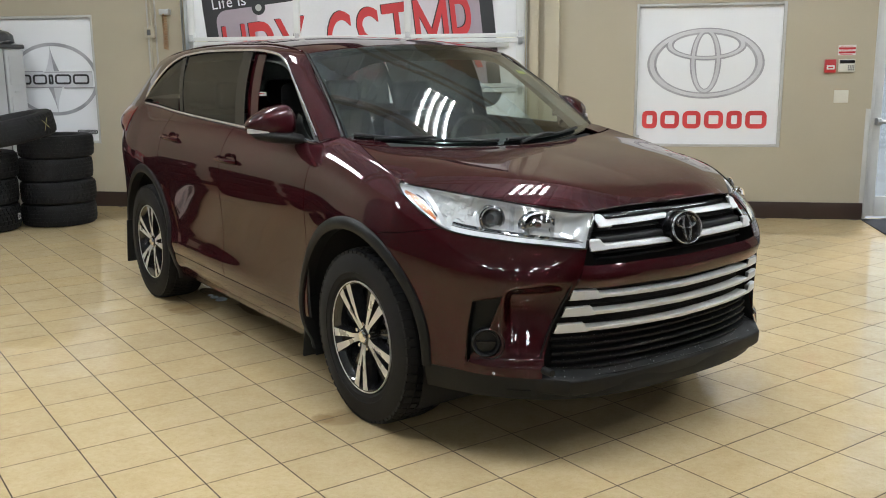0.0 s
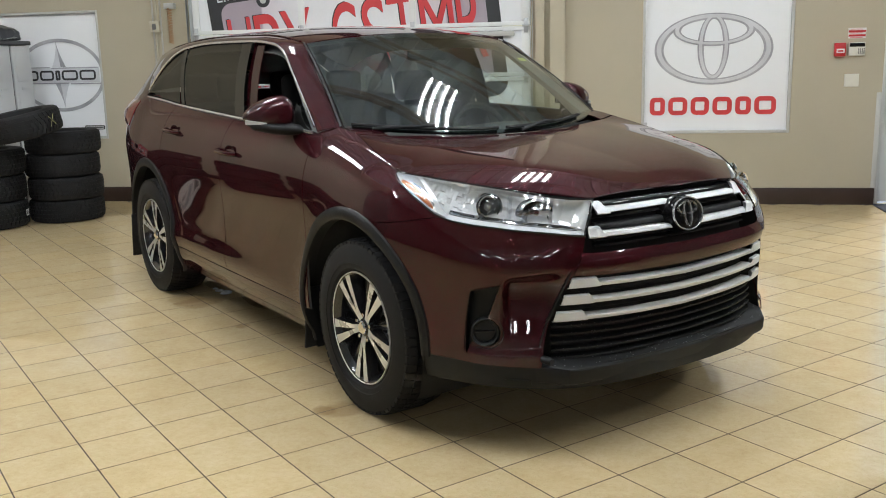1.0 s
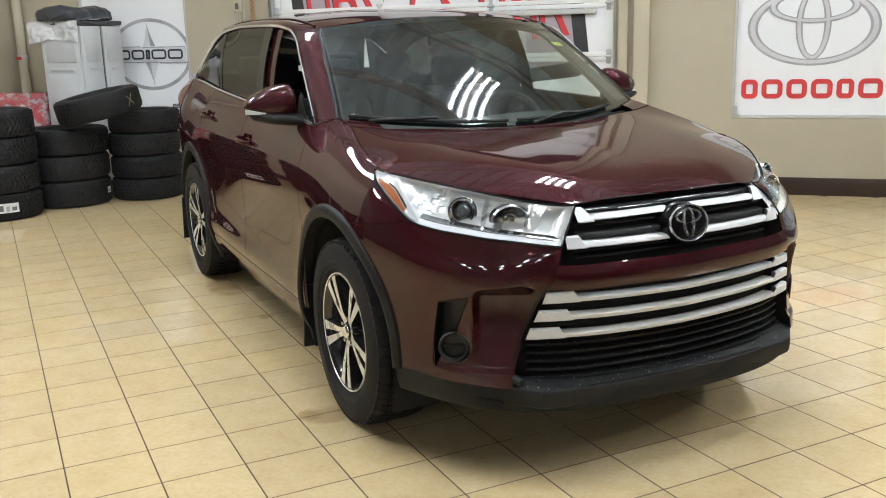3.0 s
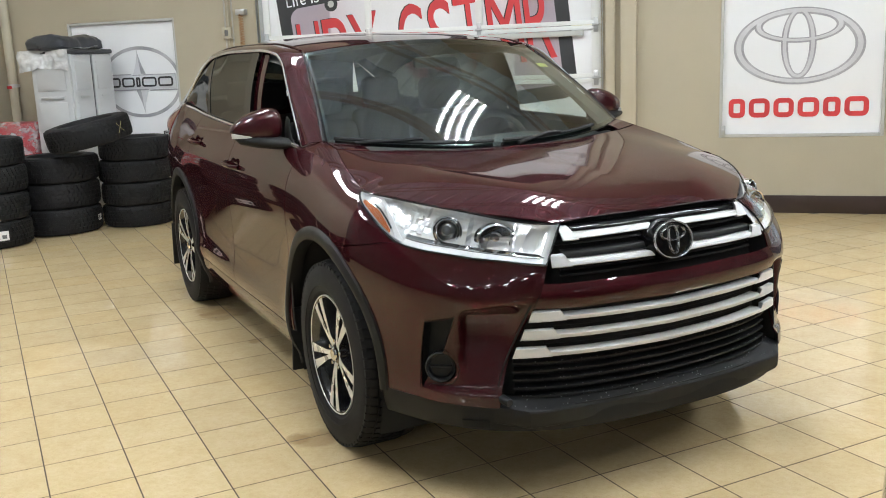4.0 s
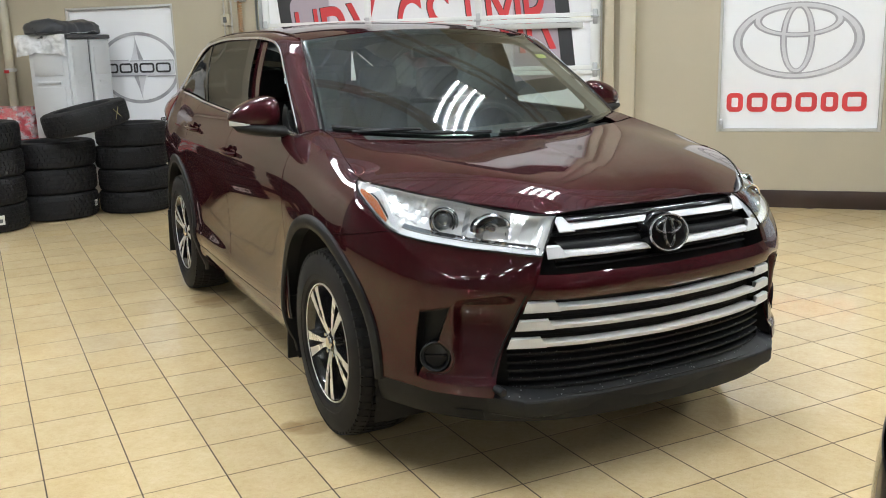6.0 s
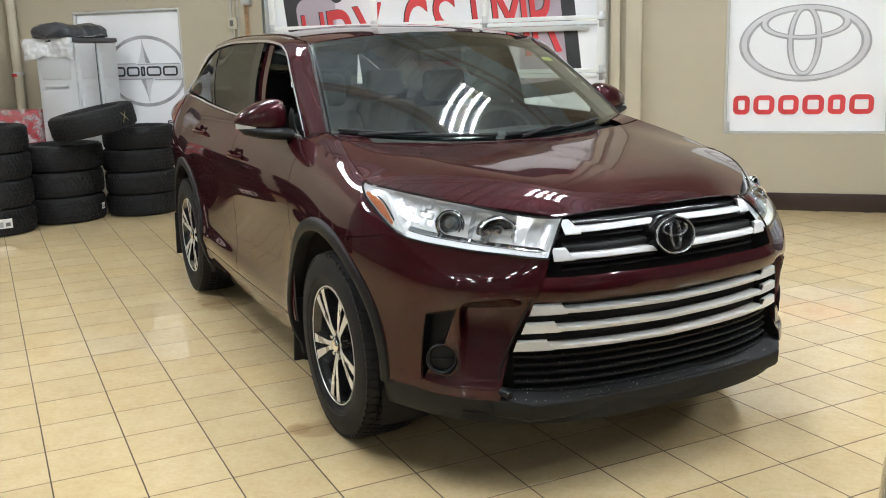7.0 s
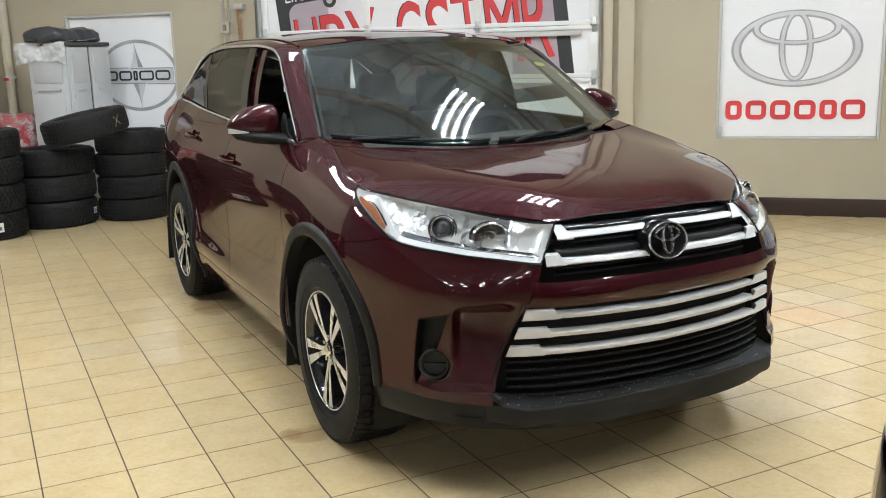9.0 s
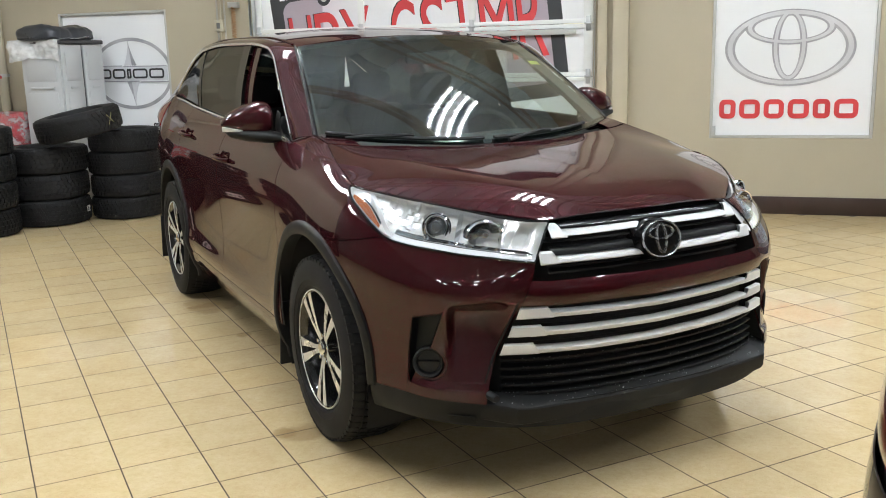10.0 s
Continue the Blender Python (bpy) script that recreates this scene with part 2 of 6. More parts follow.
def spline(rows):
    """A smooth curve through rows (t, value, ...), without overshoot. Returns a function of t that gives the values."""
    a = np.array(rows, float)
    t, v = a[:, 0], a[:, 1:]
    h = np.diff(t)
    d = np.diff(v, axis=0) / h[:, None]
    m = np.zeros_like(v)
    m[0], m[-1] = d[0], d[-1]
    for i in range(1, len(t) - 1):
        for k in range(v.shape[1]):
            p, q = d[i - 1, k], d[i, k]
            m[i, k] = 0.0 if p * q <= 0 else (h[i - 1] + h[i]) * 3 / ((2 * h[i] + h[i - 1]) / p + (h[i] + 2 * h[i - 1]) / q)

    from_t, vals, slopes, steps, width = t.tolist(), v.tolist(), m.tolist(), h.tolist(), range(v.shape[1])

    def at(x):
        x = min(max(x, from_t[0]), from_t[-1])
        i = 0
        while i < len(steps) - 1 and x >= from_t[i + 1]:
            i += 1
        k = steps[i]
        q = (x - from_t[i]) / k
        a, b = (1 + 2 * q) * (1 - q) ** 2, q * q * (3 - 2 * q)
        c, d = k * q * (1 - q) ** 2, -k * q * q * (1 - q)
        return [vals[i][w] * a + vals[i + 1][w] * b + slopes[i][w] * c + slopes[i + 1][w] * d for w in width]
    return at


def spread(a, b, n):
    return [a + (b - a) * i / (n - 1) for i in range(n)]


def through_rows(rows, deg):
    """A polynomial near rows (t, value, ...), as a function of t."""
    a = np.array(rows, float)
    fits = [np.polyfit(a[:, 0], a[:, k], deg) for k in range(1, a.shape[1])]
    return lambda t: [float(np.polyval(f, t)) for f in fits]


def lattice(rows, bm=None, close=False):
    """Quads between rows of points of equal length."""
    bm = bm or bmesh.new()
    vs = [[bm.verts.new(p) for p in row] for row in rows]
    for r0, r1 in zip(vs, vs[1:]):
        n = len(r0)
        for i in range(n if close else n - 1):
            q = [r0[i], r0[(i + 1) % n], r1[(i + 1) % n], r1[i]]
            if len({tuple(round(c, 6) for c in w.co) for w in q}) > 2:
                bm.faces.new(q)
    return bm


def finish(bm, merge=1e-5):
    bmesh.ops.remove_doubles(bm, verts=bm.verts, dist=merge)
    bmesh.ops.recalc_face_normals(bm, faces=bm.faces)
    return bm


def thing(name, label, category, at=None, group="", kind=""):
    e = new(name)
    e.empty_display_size = 0.1
    if at is not None:
        e.matrix_world = at
    return tagged(e, label, category, group, kind)


def part(name, bm, mat, parent=None, label="", at=None, smooth=35, thick=0.0, kind="", bevel=0.0):
    """Links a bmesh as one mesh object under a thing or a part."""
    me = bpy.data.meshes.new(name)
    bm.to_mesh(me)
    bm.free()
    me.materials.append(mat)
    ob = new(name, me)
    if smooth:
        me.shade_smooth()
        me.set_sharp_from_angle(angle=radians(smooth))
        if thick:                                    # crisp edges where a sheet is given its thickness
            used = np.zeros(len(me.loops), np.int32)
            me.loops.foreach_get("edge_index", used)
            sharp = me.attributes.get("sharp_edge") or me.attributes.new("sharp_edge", "BOOLEAN", "EDGE")
            flags = np.zeros(len(me.edges), bool)
            sharp.data.foreach_get("value", flags)
            sharp.data.foreach_set("value", flags | (np.bincount(used, minlength=len(me.edges)) == 1))
    if parent is not None:
        ob.parent = parent
    if at is not None:
        ob.matrix_basis = at
    if thick:
        s = ob.modifiers.new("thickness", "SOLIDIFY")
        s.thickness, s.offset = thick, -1
    if bevel:
        b = ob.modifiers.new("edge", "BEVEL")
        b.width, b.segments, b.limit_method, b.angle_limit = bevel, 2, "ANGLE", radians(40)
    return tagged(ob, label, kind=kind)


def box_bm(x0, x1, y0, y1, z0, z1, bm=None, bevel=0.0, seg=2):
    b = bmesh.new()
    bmesh.ops.create_cube(b, size=1)
    for v in b.verts:
        v.co = Vector(((x0 + x1) / 2 + v.co.x * (x1 - x0), (y0 + y1) / 2 + v.co.y * (y1 - y0), (z0 + z1) / 2 + v.co.z * (z1 - z0)))
    if bevel:
        bmesh.ops.bevel(b, geom=b.edges[:], offset=bevel, segments=seg, affect="EDGES", profile=0.5)
    if bm is None:
        return b
    return joined(bm, b)


def joined(bm, other, m=None):
    me = bpy.data.meshes.new("tmp")
    other.to_mesh(me)
    other.free()
    if m is not None:
        me.transform(m)
    bm.from_mesh(me)
    bpy.data.meshes.remove(me)
    return bm


def revolve(profile, n=48, arc=2 * math.pi, axis="x"):
    """Turns a profile of (radius, along) about an axis."""
    rows = []
    for r, a in profile:
        ring = []
        for i in range(n if arc > 6.28 else n + 1):
            t = arc * i / n
            c, s = r * math.cos(t), r * math.sin(t)
            ring.append({"x": (a, c, s), "y": (c, a, s), "z": (c, s, a)}[axis])
        rows.append(ring)
    return finish(lattice(rows, close=arc > 6.28), 1e-6)


def tube_bm(points, radius, n=8, closed=False, flat=1.0, up=(0, 0, 1)):
    """A round or flattened bar along points."""
    P = [Vector(p) for p in points]
    rows = []
    for i, p in enumerate(P):
        a = P[i - 1] if (i or closed) else p
        b = P[(i + 1) % len(P)] if (i < len(P) - 1 or closed) else p
        t = (b - a).normalized()
        s = t.cross(Vector(up))
        s = s.normalized() if s.length > 1e-4 else Vector((1, 0, 0))
        w = s.cross(t)
        rad = radius[i] if isinstance(radius, (list, tuple)) else radius
        rows.append([p + s * (rad * math.cos(2 * math.pi * k / n)) + w * (rad * flat * math.sin(2 * math.pi * k / n)) for k in range(n)])
    if closed:
        rows.append(rows[0])
    bm = lattice(rows, close=True)
    if not closed:
        bmesh.ops.holes_fill(bm, edges=bm.edges, sides=0)
    return finish(bm, 1e-6)


def extruded(outline, depth, m=None):
    """A prism from a flat outline of (x, z), from y = 0 to y = depth."""
    bm = bmesh.new()
    f = bm.faces.new([bm.verts.new((x, 0, z)) for x, z in outline])
    r = bmesh.ops.extrude_face_region(bm, geom=[f])
    bmesh.ops.translate(bm, verts=[e for e in r["geom"] if isinstance(e, bmesh.types.BMVert)], vec=(0, depth, 0))
    bmesh.ops.recalc_face_normals(bm, faces=bm.faces)
    if m is not None:
        bmesh.ops.transform(bm, matrix=m, verts=bm.verts)
    return bm


def ellipse_ring(cx, cz, a, b, w, y, depth, n=72, wz=None):
    """A flat elliptic ring in the wall's plane."""
    wz = wz or w
    rows = []
    for ka, kb, yy in ((a, b, y + depth), (a, b, y), (a - w, b - wz, y), (a - w, b - wz, y + depth)):
        rows.append([(cx + ka * math.cos(2 * math.pi * i / n), yy, cz + kb * math.sin(2 * math.pi * i / n)) for i in range(n)])
    return finish(lattice(rows, close=True))


def lettering(text, size, depth, mat, name, parent, m, wide=1.0, slant=0.0, bold=0.0):
    c = bpy.data.curves.new(name, "FONT")
    c.body, c.size, c.extrude, c.shear, c.offset, c.resolution_u = text, size, depth / 2, slant, bold, 5
    tmp = bpy.data.objects.new("tmp", c)
    scene.collection.objects.link(tmp)
    me = bpy.data.meshes.new_from_object(tmp.evaluated_get(bpy.context.evaluated_depsgraph_get()))
    bpy.data.objects.remove(tmp)
    me.name = name
    me.materials.clear()
    me.materials.append(mat)
    ob = new(name, me)
    ob.parent = parent
    ob.matrix_basis = m @ Matrix.Diagonal((wide, 1, 1, 1))
    return ob

# ---------------------------------------------------------------- the car's surfaces
# In the car's own axes: x to its left, y to its rear from the front axle, z up. One half is shaped, the other mirrored.
AXLE_R, TYRE_R = 2.79, 0.385
PLAN_N, PLAN_M = 3.0, 2.78          # roundness of the corners in plan
side_half = spline([(0, .885), (.08, .922), (.2, .948), (.35, .942), (.55, .948), (.72, .961), (.82, .959), (.90, .941), (.96, .908), (1, .868)])
nose = spline([(0, .955), (.10, 1.0), (.2, .985), (.4, .985), (.62, 1.0), (.72, 1.0), (.82, .985), (.9, .962), (1, .905)])
side_half, nose = [through_rows([(r, *f(r)) for r in spread(0, 1, 41)], 6) for f in (side_half, nose)]
tail = spline([(0, .98), (.1, 1.06), (.3, 1.11), (.5, 1.12), (.7, 1.10), (.85, 1.04), (1, .96)])
taper = spline([(0, 1), (1.5, 1), (2.6, .99), (3.0, .975)])
sill = spline([(0, .205), (.9, .215), (1, .215), (2, .23), (3, .30)])
arc_table = {}


def plan_angle(s, n=PLAN_N, m=PLAN_M):
    """The angle at the share s of a rounded quarter's length."""
    if (n, m) not in arc_table:
        th = np.linspace(0, np.pi / 2, 2001)
        x, y = .955 * np.sin(th) ** (2 / n), .98 * np.cos(th) ** (2 / m)
        c = np.concatenate(([0], np.cumsum(np.hypot(np.diff(x), np.diff(y)))))
        arc_table[n, m] = (th, c / c[-1])
    th, c = arc_table[n, m]
    return float(np.interp(s, c, th))


def plan_share(x, y):
    """The share s at which the quarter passes nearest to the direction of (x, y)."""
    a = math.atan2((abs(x) / .955) ** (PLAN_N / 2), (abs(y) / .98) ** (PLAN_M / 2))
    th, c = arc_table[PLAN_N, PLAN_M]
    return float(np.interp(a, th, c))


plan_angle(0.5)
# the upper edge of the lower body: bonnet edge, lamp tops, wing tops, window sill, tailgate
edge_front = [(0, -.905, .985), (.22, -.90, .983), (.41, -.872, .975), (.66, -.62, 1.018), (.80, -.385, 1.050), (.846, -.255, 1.063)]
edge_side = [(.852, 0, 1.112), (.847, .25, 1.152), (.845, .469, 1.174), (.835, 1.42, 1.207), (.805, 2.42, 1.245), (.775, 3.0, 1.275)]
edge_rear = [(.765, 3.3, 1.30), (.70, 3.66, 1.30), (.35, 3.80, 1.29), (0, 3.83, 1.29)]
upper_edge = spline([(plan_share(x, y), x, y, z) for x, y, z in edge_front] + [(1 + y / 3, x, y, z) for x, y, z in edge_side]
                    + [(2 + 1 - plan_share(x, (y - 3) * 1.1), x, y, z) if x else (3, x, y, z) for x, y, z in edge_rear])


def flare(y, z):
    """The slight swelling of the wings round the wheel openings."""
    d = min(math.hypot(y, z - .37), math.hypot(y - AXLE_R, z - .37))
    return .012 * math.exp(-((d - .47) / .10) ** 2)


def shell(s, r, out=0.0):
    """The lower body: s from 0 (nose) by 1 (front axle) and 2 (behind the rear axle) to 3 (tail), r from 0 (sill) to 1 (upper edge)."""
    X, Y, Z = upper_edge(s)
    z = sill(s)[0] + (Z - sill(s)[0]) * r
    w = side_half(r)[0] + out
    if s <= 1:
        a = plan_angle(s)
        x, y = w * math.sin(a) ** (2 / PLAN_N), -(nose(r)[0] + out) * math.cos(a) ** (2 / PLAN_M)
        x1, y1 = side_half(1)[0] * math.sin(a) ** (2 / PLAN_N), -nose(1)[0] * math.cos(a) ** (2 / PLAN_M)
    elif s <= 2:
        y = y1 = (s - 1) * 3
        x, x1 = w * taper(y)[0], side_half(1)[0] * taper(y)[0]
    else:
        a = plan_angle(3 - s)
        k = taper(3)[0]
        x, y = w * k * math.sin(a) ** (2 / PLAN_N), 3 + (tail(r)[0] + out - .19) * math.cos(a) ** (2 / PLAN_M)
        x1, y1 = side_half(1)[0] * k * math.sin(a) ** (2 / PLAN_N), 3 + (tail(1)[0] - .19) * math.cos(a) ** (2 / PLAN_M)
    if 1 < s < 2:                                    # the ledge along the doors' foot
        x += .016 * smooth_step(y, .35, 2.0) * math.exp(-((r - .21) / .065) ** 2)
    f = smooth_step(r, .62, 1.0)
    x += (X - x1) * f
    y += (Y - y1) * f
    if x > .8:
        x += flare(y, z) * smooth_step(x, .8, .9)
    return Vector((x, y, z))


def shell_at(s, z, out=0.0):
    """The lower body at the height z."""
    lo = sill(s)[0]
    return shell(s, (z - lo) / (upper_edge(s)[2] - lo), out)


def shell_x(x, z, out=0.0):
    """The nose at the breadth x and height z."""
    lo, hi = 0.0, 1.0
    for _ in range(24):
        mid = (lo + hi) / 2
        lo, hi = (mid, hi) if shell_at(mid, z).x < x else (lo, mid)
    return shell_at(lo, z, out)


def shell_y(y, z, out=0.0):
    """The flank at y and height z."""
    lo, hi = 0.0, 3.0
    for _ in range(26):
        mid = (lo + hi) / 2
        lo, hi = (mid, hi) if shell_at(mid, z).y < y else (lo, mid)
    return shell_at(lo, z, out)


# bonnet, windscreen, roof
bonnet_edge = spline([(0, .41, -.872, .975), (.35, .66, -.62, 1.018), (.60, .80, -.385, 1.050), (.70, .846, -.255, 1.063),
                      (.84, .828, -.05, 1.115), (1, .777, .214, 1.180)])
bonnet_mid = spline([(0, 0, -.905, .985), (.12, 0, -.80, 1.032), (.35, 0, -.55, 1.082), (.7, 0, -.2, 1.128), (1, 0, .03, 1.150)])


calm_mid = through_rows([(v, *bonnet_mid(v)) for v in spread(0, 1, 21)], 4)
calm_edge = through_rows([(v, *bonnet_edge(v)) for v in spread(0, 1, 21)], 4)


def bonnet(u, v):
    c, e = Vector(calm_mid(v)), Vector(calm_edge(v))
    fix = (Vector(bonnet_edge(v)) - e) * u ** 7
    p = c.lerp(e, u)
    p.z = c.z + (e.z - c.z) * (.35 * u ** 2 + .65 * u ** 5)
    front = Vector(upper_edge(plan_share(.41 * u, .9 - .028 * u)))
    front.x = .41 * u
    p += (front - Vector(calm_mid(0)).lerp(Vector(calm_edge(0)), u) - (Vector(bonnet_edge(0)) - Vector(calm_edge(0))) * u ** 7) * (1 - v) ** 4
    p.y += (u * u - u) * .20 * v ** 3
    p += fix
    p.z += .009 * math.exp(-((u - .68) / .17) ** 2) * smooth_step(v, 0, .35) * (1 - .5 * v)   # the shoulder ridge
    return p


def screen(u, v, out=0.0):
    """The windscreen, u across from the middle, v up."""
    b = Vector((.778 * u, .06 + .30 * u ** 2.2, 1.150 + .052 * u ** 2))
    t = Vector((.64 * u, .865 + .105 * u ** 2, 1.635 - .046 * u ** 2))
    p = b.lerp(t, v)
    bow = .030 * math.sin(math.pi * v) * (1 - .4 * u * u) + out
    return p + Vector((0, -.53, .85)) * bow


roof_edge = spline([(.97, .64, 1.589), (1.15, .645, 1.622), (1.42, .648, 1.643), (2.2, .642, 1.652), (2.9, .62, 1.62), (3.42, .585, 1.555)])
roof_mid = spline([(.865, 1.635), (1.15, 1.672), (1.6, 1.697), (2.2, 1.700), (2.9, 1.672), (3.5, 1.60)])


def roof(u, v):
    y0, y1 = .865 + (3.5 - .865) * v, .97 + (3.42 - .97) * v
    x, z = roof_edge(y1)
    zm = roof_mid(y0)[0]
    return Vector((x * u, y0 + (y1 - y0) * u * u, zm + (z - zm) * u ** 2.4))


# side windows: the upper outline over y, and the pillar line outside it
light_top = spline([(.469, .845, .469, 1.180), (.70, .803, .70, 1.355), (.86, .772, .86, 1.468), (.98, .748, .98, 1.548), (1.10, .738, 1.10, 1.588),
                    (1.42, .733, 1.42, 1.613), (2.0, .728, 2.0, 1.618), (2.45, .722, 2.45, 1.600), (2.8, .722, 2.8, 1.535), (3.02, .742, 3.02, 1.435), (3.19, .770, 3.19, 1.315)])
pillar_line = spline([(.469, .778, .36, 1.202), (.70, .730, .59, 1.352), (.86, .690, .78, 1.474), (.98, .648, .945, 1.578), (1.10, .645, 1.10, 1.614),
                      (1.42, .648, 1.42, 1.643), (2.0, .645, 2.0, 1.653), (2.45, .635, 2.55, 1.642), (2.8, .618, 3.0, 1.612), (3.02, .60, 3.3, 1.573), (3.19, .585, 3.42, 1.555)])


def side_light(y, v, out=0.0):
    """The side glass between window sill and upper outline."""
    a, b = Vector(upper_edge(1 + y / 3 if y < 3 else 2.0 + .36 * (y - 3))), Vector(light_top(y))
    a.y = y
    p = a.lerp(b, v)
    p.x += .018 * math.sin(math.pi * v) + out
    return p

# ---------------------------------------------------------------- the hall
def slab(name, x0, x1, y0, y1, z0, z1, mat, label, category, bevel=0.0):
    ob = part(name, box_bm(x0, x1, y0, y1, z0, z1), mat, None, label, smooth=0, bevel=bevel)
    return tagged(ob, category=category, kind="structure")


WALL_TOP = CEIL + 0.085                      # the walls close the flutes of the deck
TW = 0.25                                    # wall thickness
WY = ROOM_F                                  # face of the far wall
SIGN_A, SIGN_B = (0.385, 1.80), (-6.87, -5.43)   # openings of the two sign niches, across
SIGN_Z = (0.705, 2.10)
GATE = (-4.36, -0.71)                        # overhead door
GATE_H = 3.66
GLASS_X = (2.62, 5.60)                       # glazed entrance

bm = bmesh.new()
for x0, x1, z0, z1 in [(ROOM_L - TW, SIGN_B[0], 0, WALL_TOP), (SIGN_B[0], SIGN_B[1], 0, SIGN_Z[0]), (SIGN_B[0], SIGN_B[1], SIGN_Z[1], WALL_TOP),
                       (SIGN_B[1], GATE[0], 0, WALL_TOP), (GATE[0], GATE[1], GATE_H, WALL_TOP), (GATE[1], SIGN_A[0], 0, WALL_TOP),
                       (SIGN_A[0], SIGN_A[1], 0, SIGN_Z[0]), (SIGN_A[0], SIGN_A[1], SIGN_Z[1], WALL_TOP), (SIGN_A[1], GLASS_X[0], 0, WALL_TOP),
                       (GLASS_X[0], GLASS_X[1], 3.0, WALL_TOP), (GLASS_X[1], ROOM_R + TW, 0, WALL_TOP)]:
    box_bm(x0, x1, WY, WY + TW, z0, z1, bm)
bmesh.ops.remove_doubles(bm, verts=bm.verts, dist=1e-5)
tagged(part("wall_north", bm, WALL, smooth=0), "taupe painted wall with sign niches and openings", "wall", kind="structure")
slab("wall_west", ROOM_L - TW, ROOM_L, 4.0, WY, 0, WALL_TOP, WALL, "taupe painted side wall of the hall", "wall")
# walls out of view, coloured dark so that the car mirrors a dim hall
slab("wall_west", ROOM_L - TW, ROOM_L, ROOM_B, 4.0, 0, WALL_TOP, WALL_DARK, "unseen side wall of the hall, dark grey for dark reflections", "wall")
slab("wall_south", ROOM_L - TW, ROOM_R + TW, ROOM_B - TW, ROOM_B, 0, WALL_TOP, WALL_DARK, "unseen rear wall of the hall, dark grey for dark reflections", "wall")
slab("wall_east", ROOM_R, ROOM_R + TW, ROOM_B, WY, 0, WALL_TOP, WALL_DARK, "unseen side wall of the hall, dark grey for dark reflections", "wall")

# ceiling: ribbed steel deck in one mesh
bm = bmesh.new()
rib = 0.36
x = ROOM_L - 0.1
prof = []
while x < ROOM_R + 0.1:
    prof += [(x, CEIL), (x + 0.15, CEIL), (x + 0.18, CEIL + 0.07), (x + 0.33, CEIL + 0.07)]
    x += rib
lattice([[(px, ROOM_B - 0.1, pz) for px, pz in prof], [(px, WY + 0.1, pz) for px, pz in prof]], bm)
tagged(part("ceiling", bm, DECK, smooth=0, thick=0.02), "grey ribbed steel deck ceiling", "ceiling", kind="structure")


def truss(y):
    """An open steel joist under the deck."""
    t = thing("roof_truss", "grey painted open steel joist below the ceiling", "truss", pose(0, y, 0), "roof trusses")
    x0, x1, zt, zb = ROOM_L + 0.02, ROOM_R - 0.02, CEIL - 0.04, CEIL - 0.55
    part("top_chord", box_bm(x0, x1, -0.05, 0.05, zt - 0.06, zt), STEEL, t, smooth=0)
    part("bottom_chord", box_bm(x0, x1, -0.05, 0.05, zb, zb + 0.06), STEEL, t, smooth=0)
    n = 24
    xs = spread(x0 + 0.05, x1 - 0.05, n + 1)
    for i in range(n):
        a, b = (zb + 0.05, zt - 0.05) if i % 2 else (zt - 0.05, zb + 0.05)
        part("web_bar", tube_bm([(xs[i], 0, a), (xs[i + 1], 0, b)], 0.018, 6), STEEL, t)
    return t


for ty in (-11.8, -9.4, -7.0, -4.6, -2.2, 0.2, 2.6, 5.0, 7.4):
    truss(ty)


def strip_light(x, y, turn):
    t = thing("ceiling_light", "white high-bay fitting with four lit fluorescent tubes", "light fitting", pose(x, y, LAMP_Z, 0, 0, turn), "ceiling lights")
    for xx in (-0.625, 0.605):
        part("end_bar", box_bm(xx, xx + .02, -0.29, 0.29, -0.012, 0.075, bevel=0.004), WHITE_DOOR, t, "white end bar")
    part("housing", box_bm(-0.603, 0.603, -0.045, 0.045, 0.062, 0.11, bevel=0.006), WHITE_DOOR, t, "white gear housing")
    for k in (-1.5, -0.5, 0.5, 1.5):
        bm = bmesh.new()
        rows = [[(xx, 0.145 * k + 0.0135 * math.cos(a), 0.0135 * math.sin(a)) for a in spread(0, 2 * math.pi, 7)[:6]] for xx in (-0.6, 0.6)]
        tray = lattice([[(xx, 0.145 * k + d, z) for d, z in ((-.040, .022), (-.022, .042), (.022, .042), (.040, .022))] for xx in (-.602, .602)])
        part("reflector", tray, WHITE_DOOR, t, "white folded reflector", smooth=0, thick=.002)
        part("tube", finish(lattice(rows, bm, close=True)), TUBE, t, "lit white tube")
    for xx in (-0.5, 0.5):
        part("hanger", tube_bm([(xx, 0, 0.105), (xx, 0, CEIL - LAMP_Z + 0.02)], 0.004, 6), STEEL, t)
    return t


LAMP_Z = 4.35
LAMP_X = (-5.65, -2.9, -.15, 2.6, 5.35)
for ly, columns in ((-12.0, LAMP_X), (-9.1, LAMP_X), (2.5, LAMP_X), (5.4, LAMP_X)):
    for lx in columns:
        strip_light(lx, ly, 90)

# skirting
for nm, x0, x1 in (("baseboard", ROOM_L, GATE[0] - 0.02), ("baseboard", -0.33, GLASS_X[0] - 0.01)):
    b = box_bm(x0, x1, WY - 0.018, WY - 0.002, 0.0, 0.165, bevel=0.004)
    tagged(part(nm, b, BASE_BROWN), "dark brown skirting along the wall", "skirting", kind="structure")
b = box_bm(ROOM_L + 0.002, ROOM_L + 0.018, ROOM_B, WY - 0.02, 0.0, 0.165, bevel=0.004)
tagged(part("baseboard", b, BASE_BROWN), "dark brown skirting along the side wall", "skirting", kind="structure")

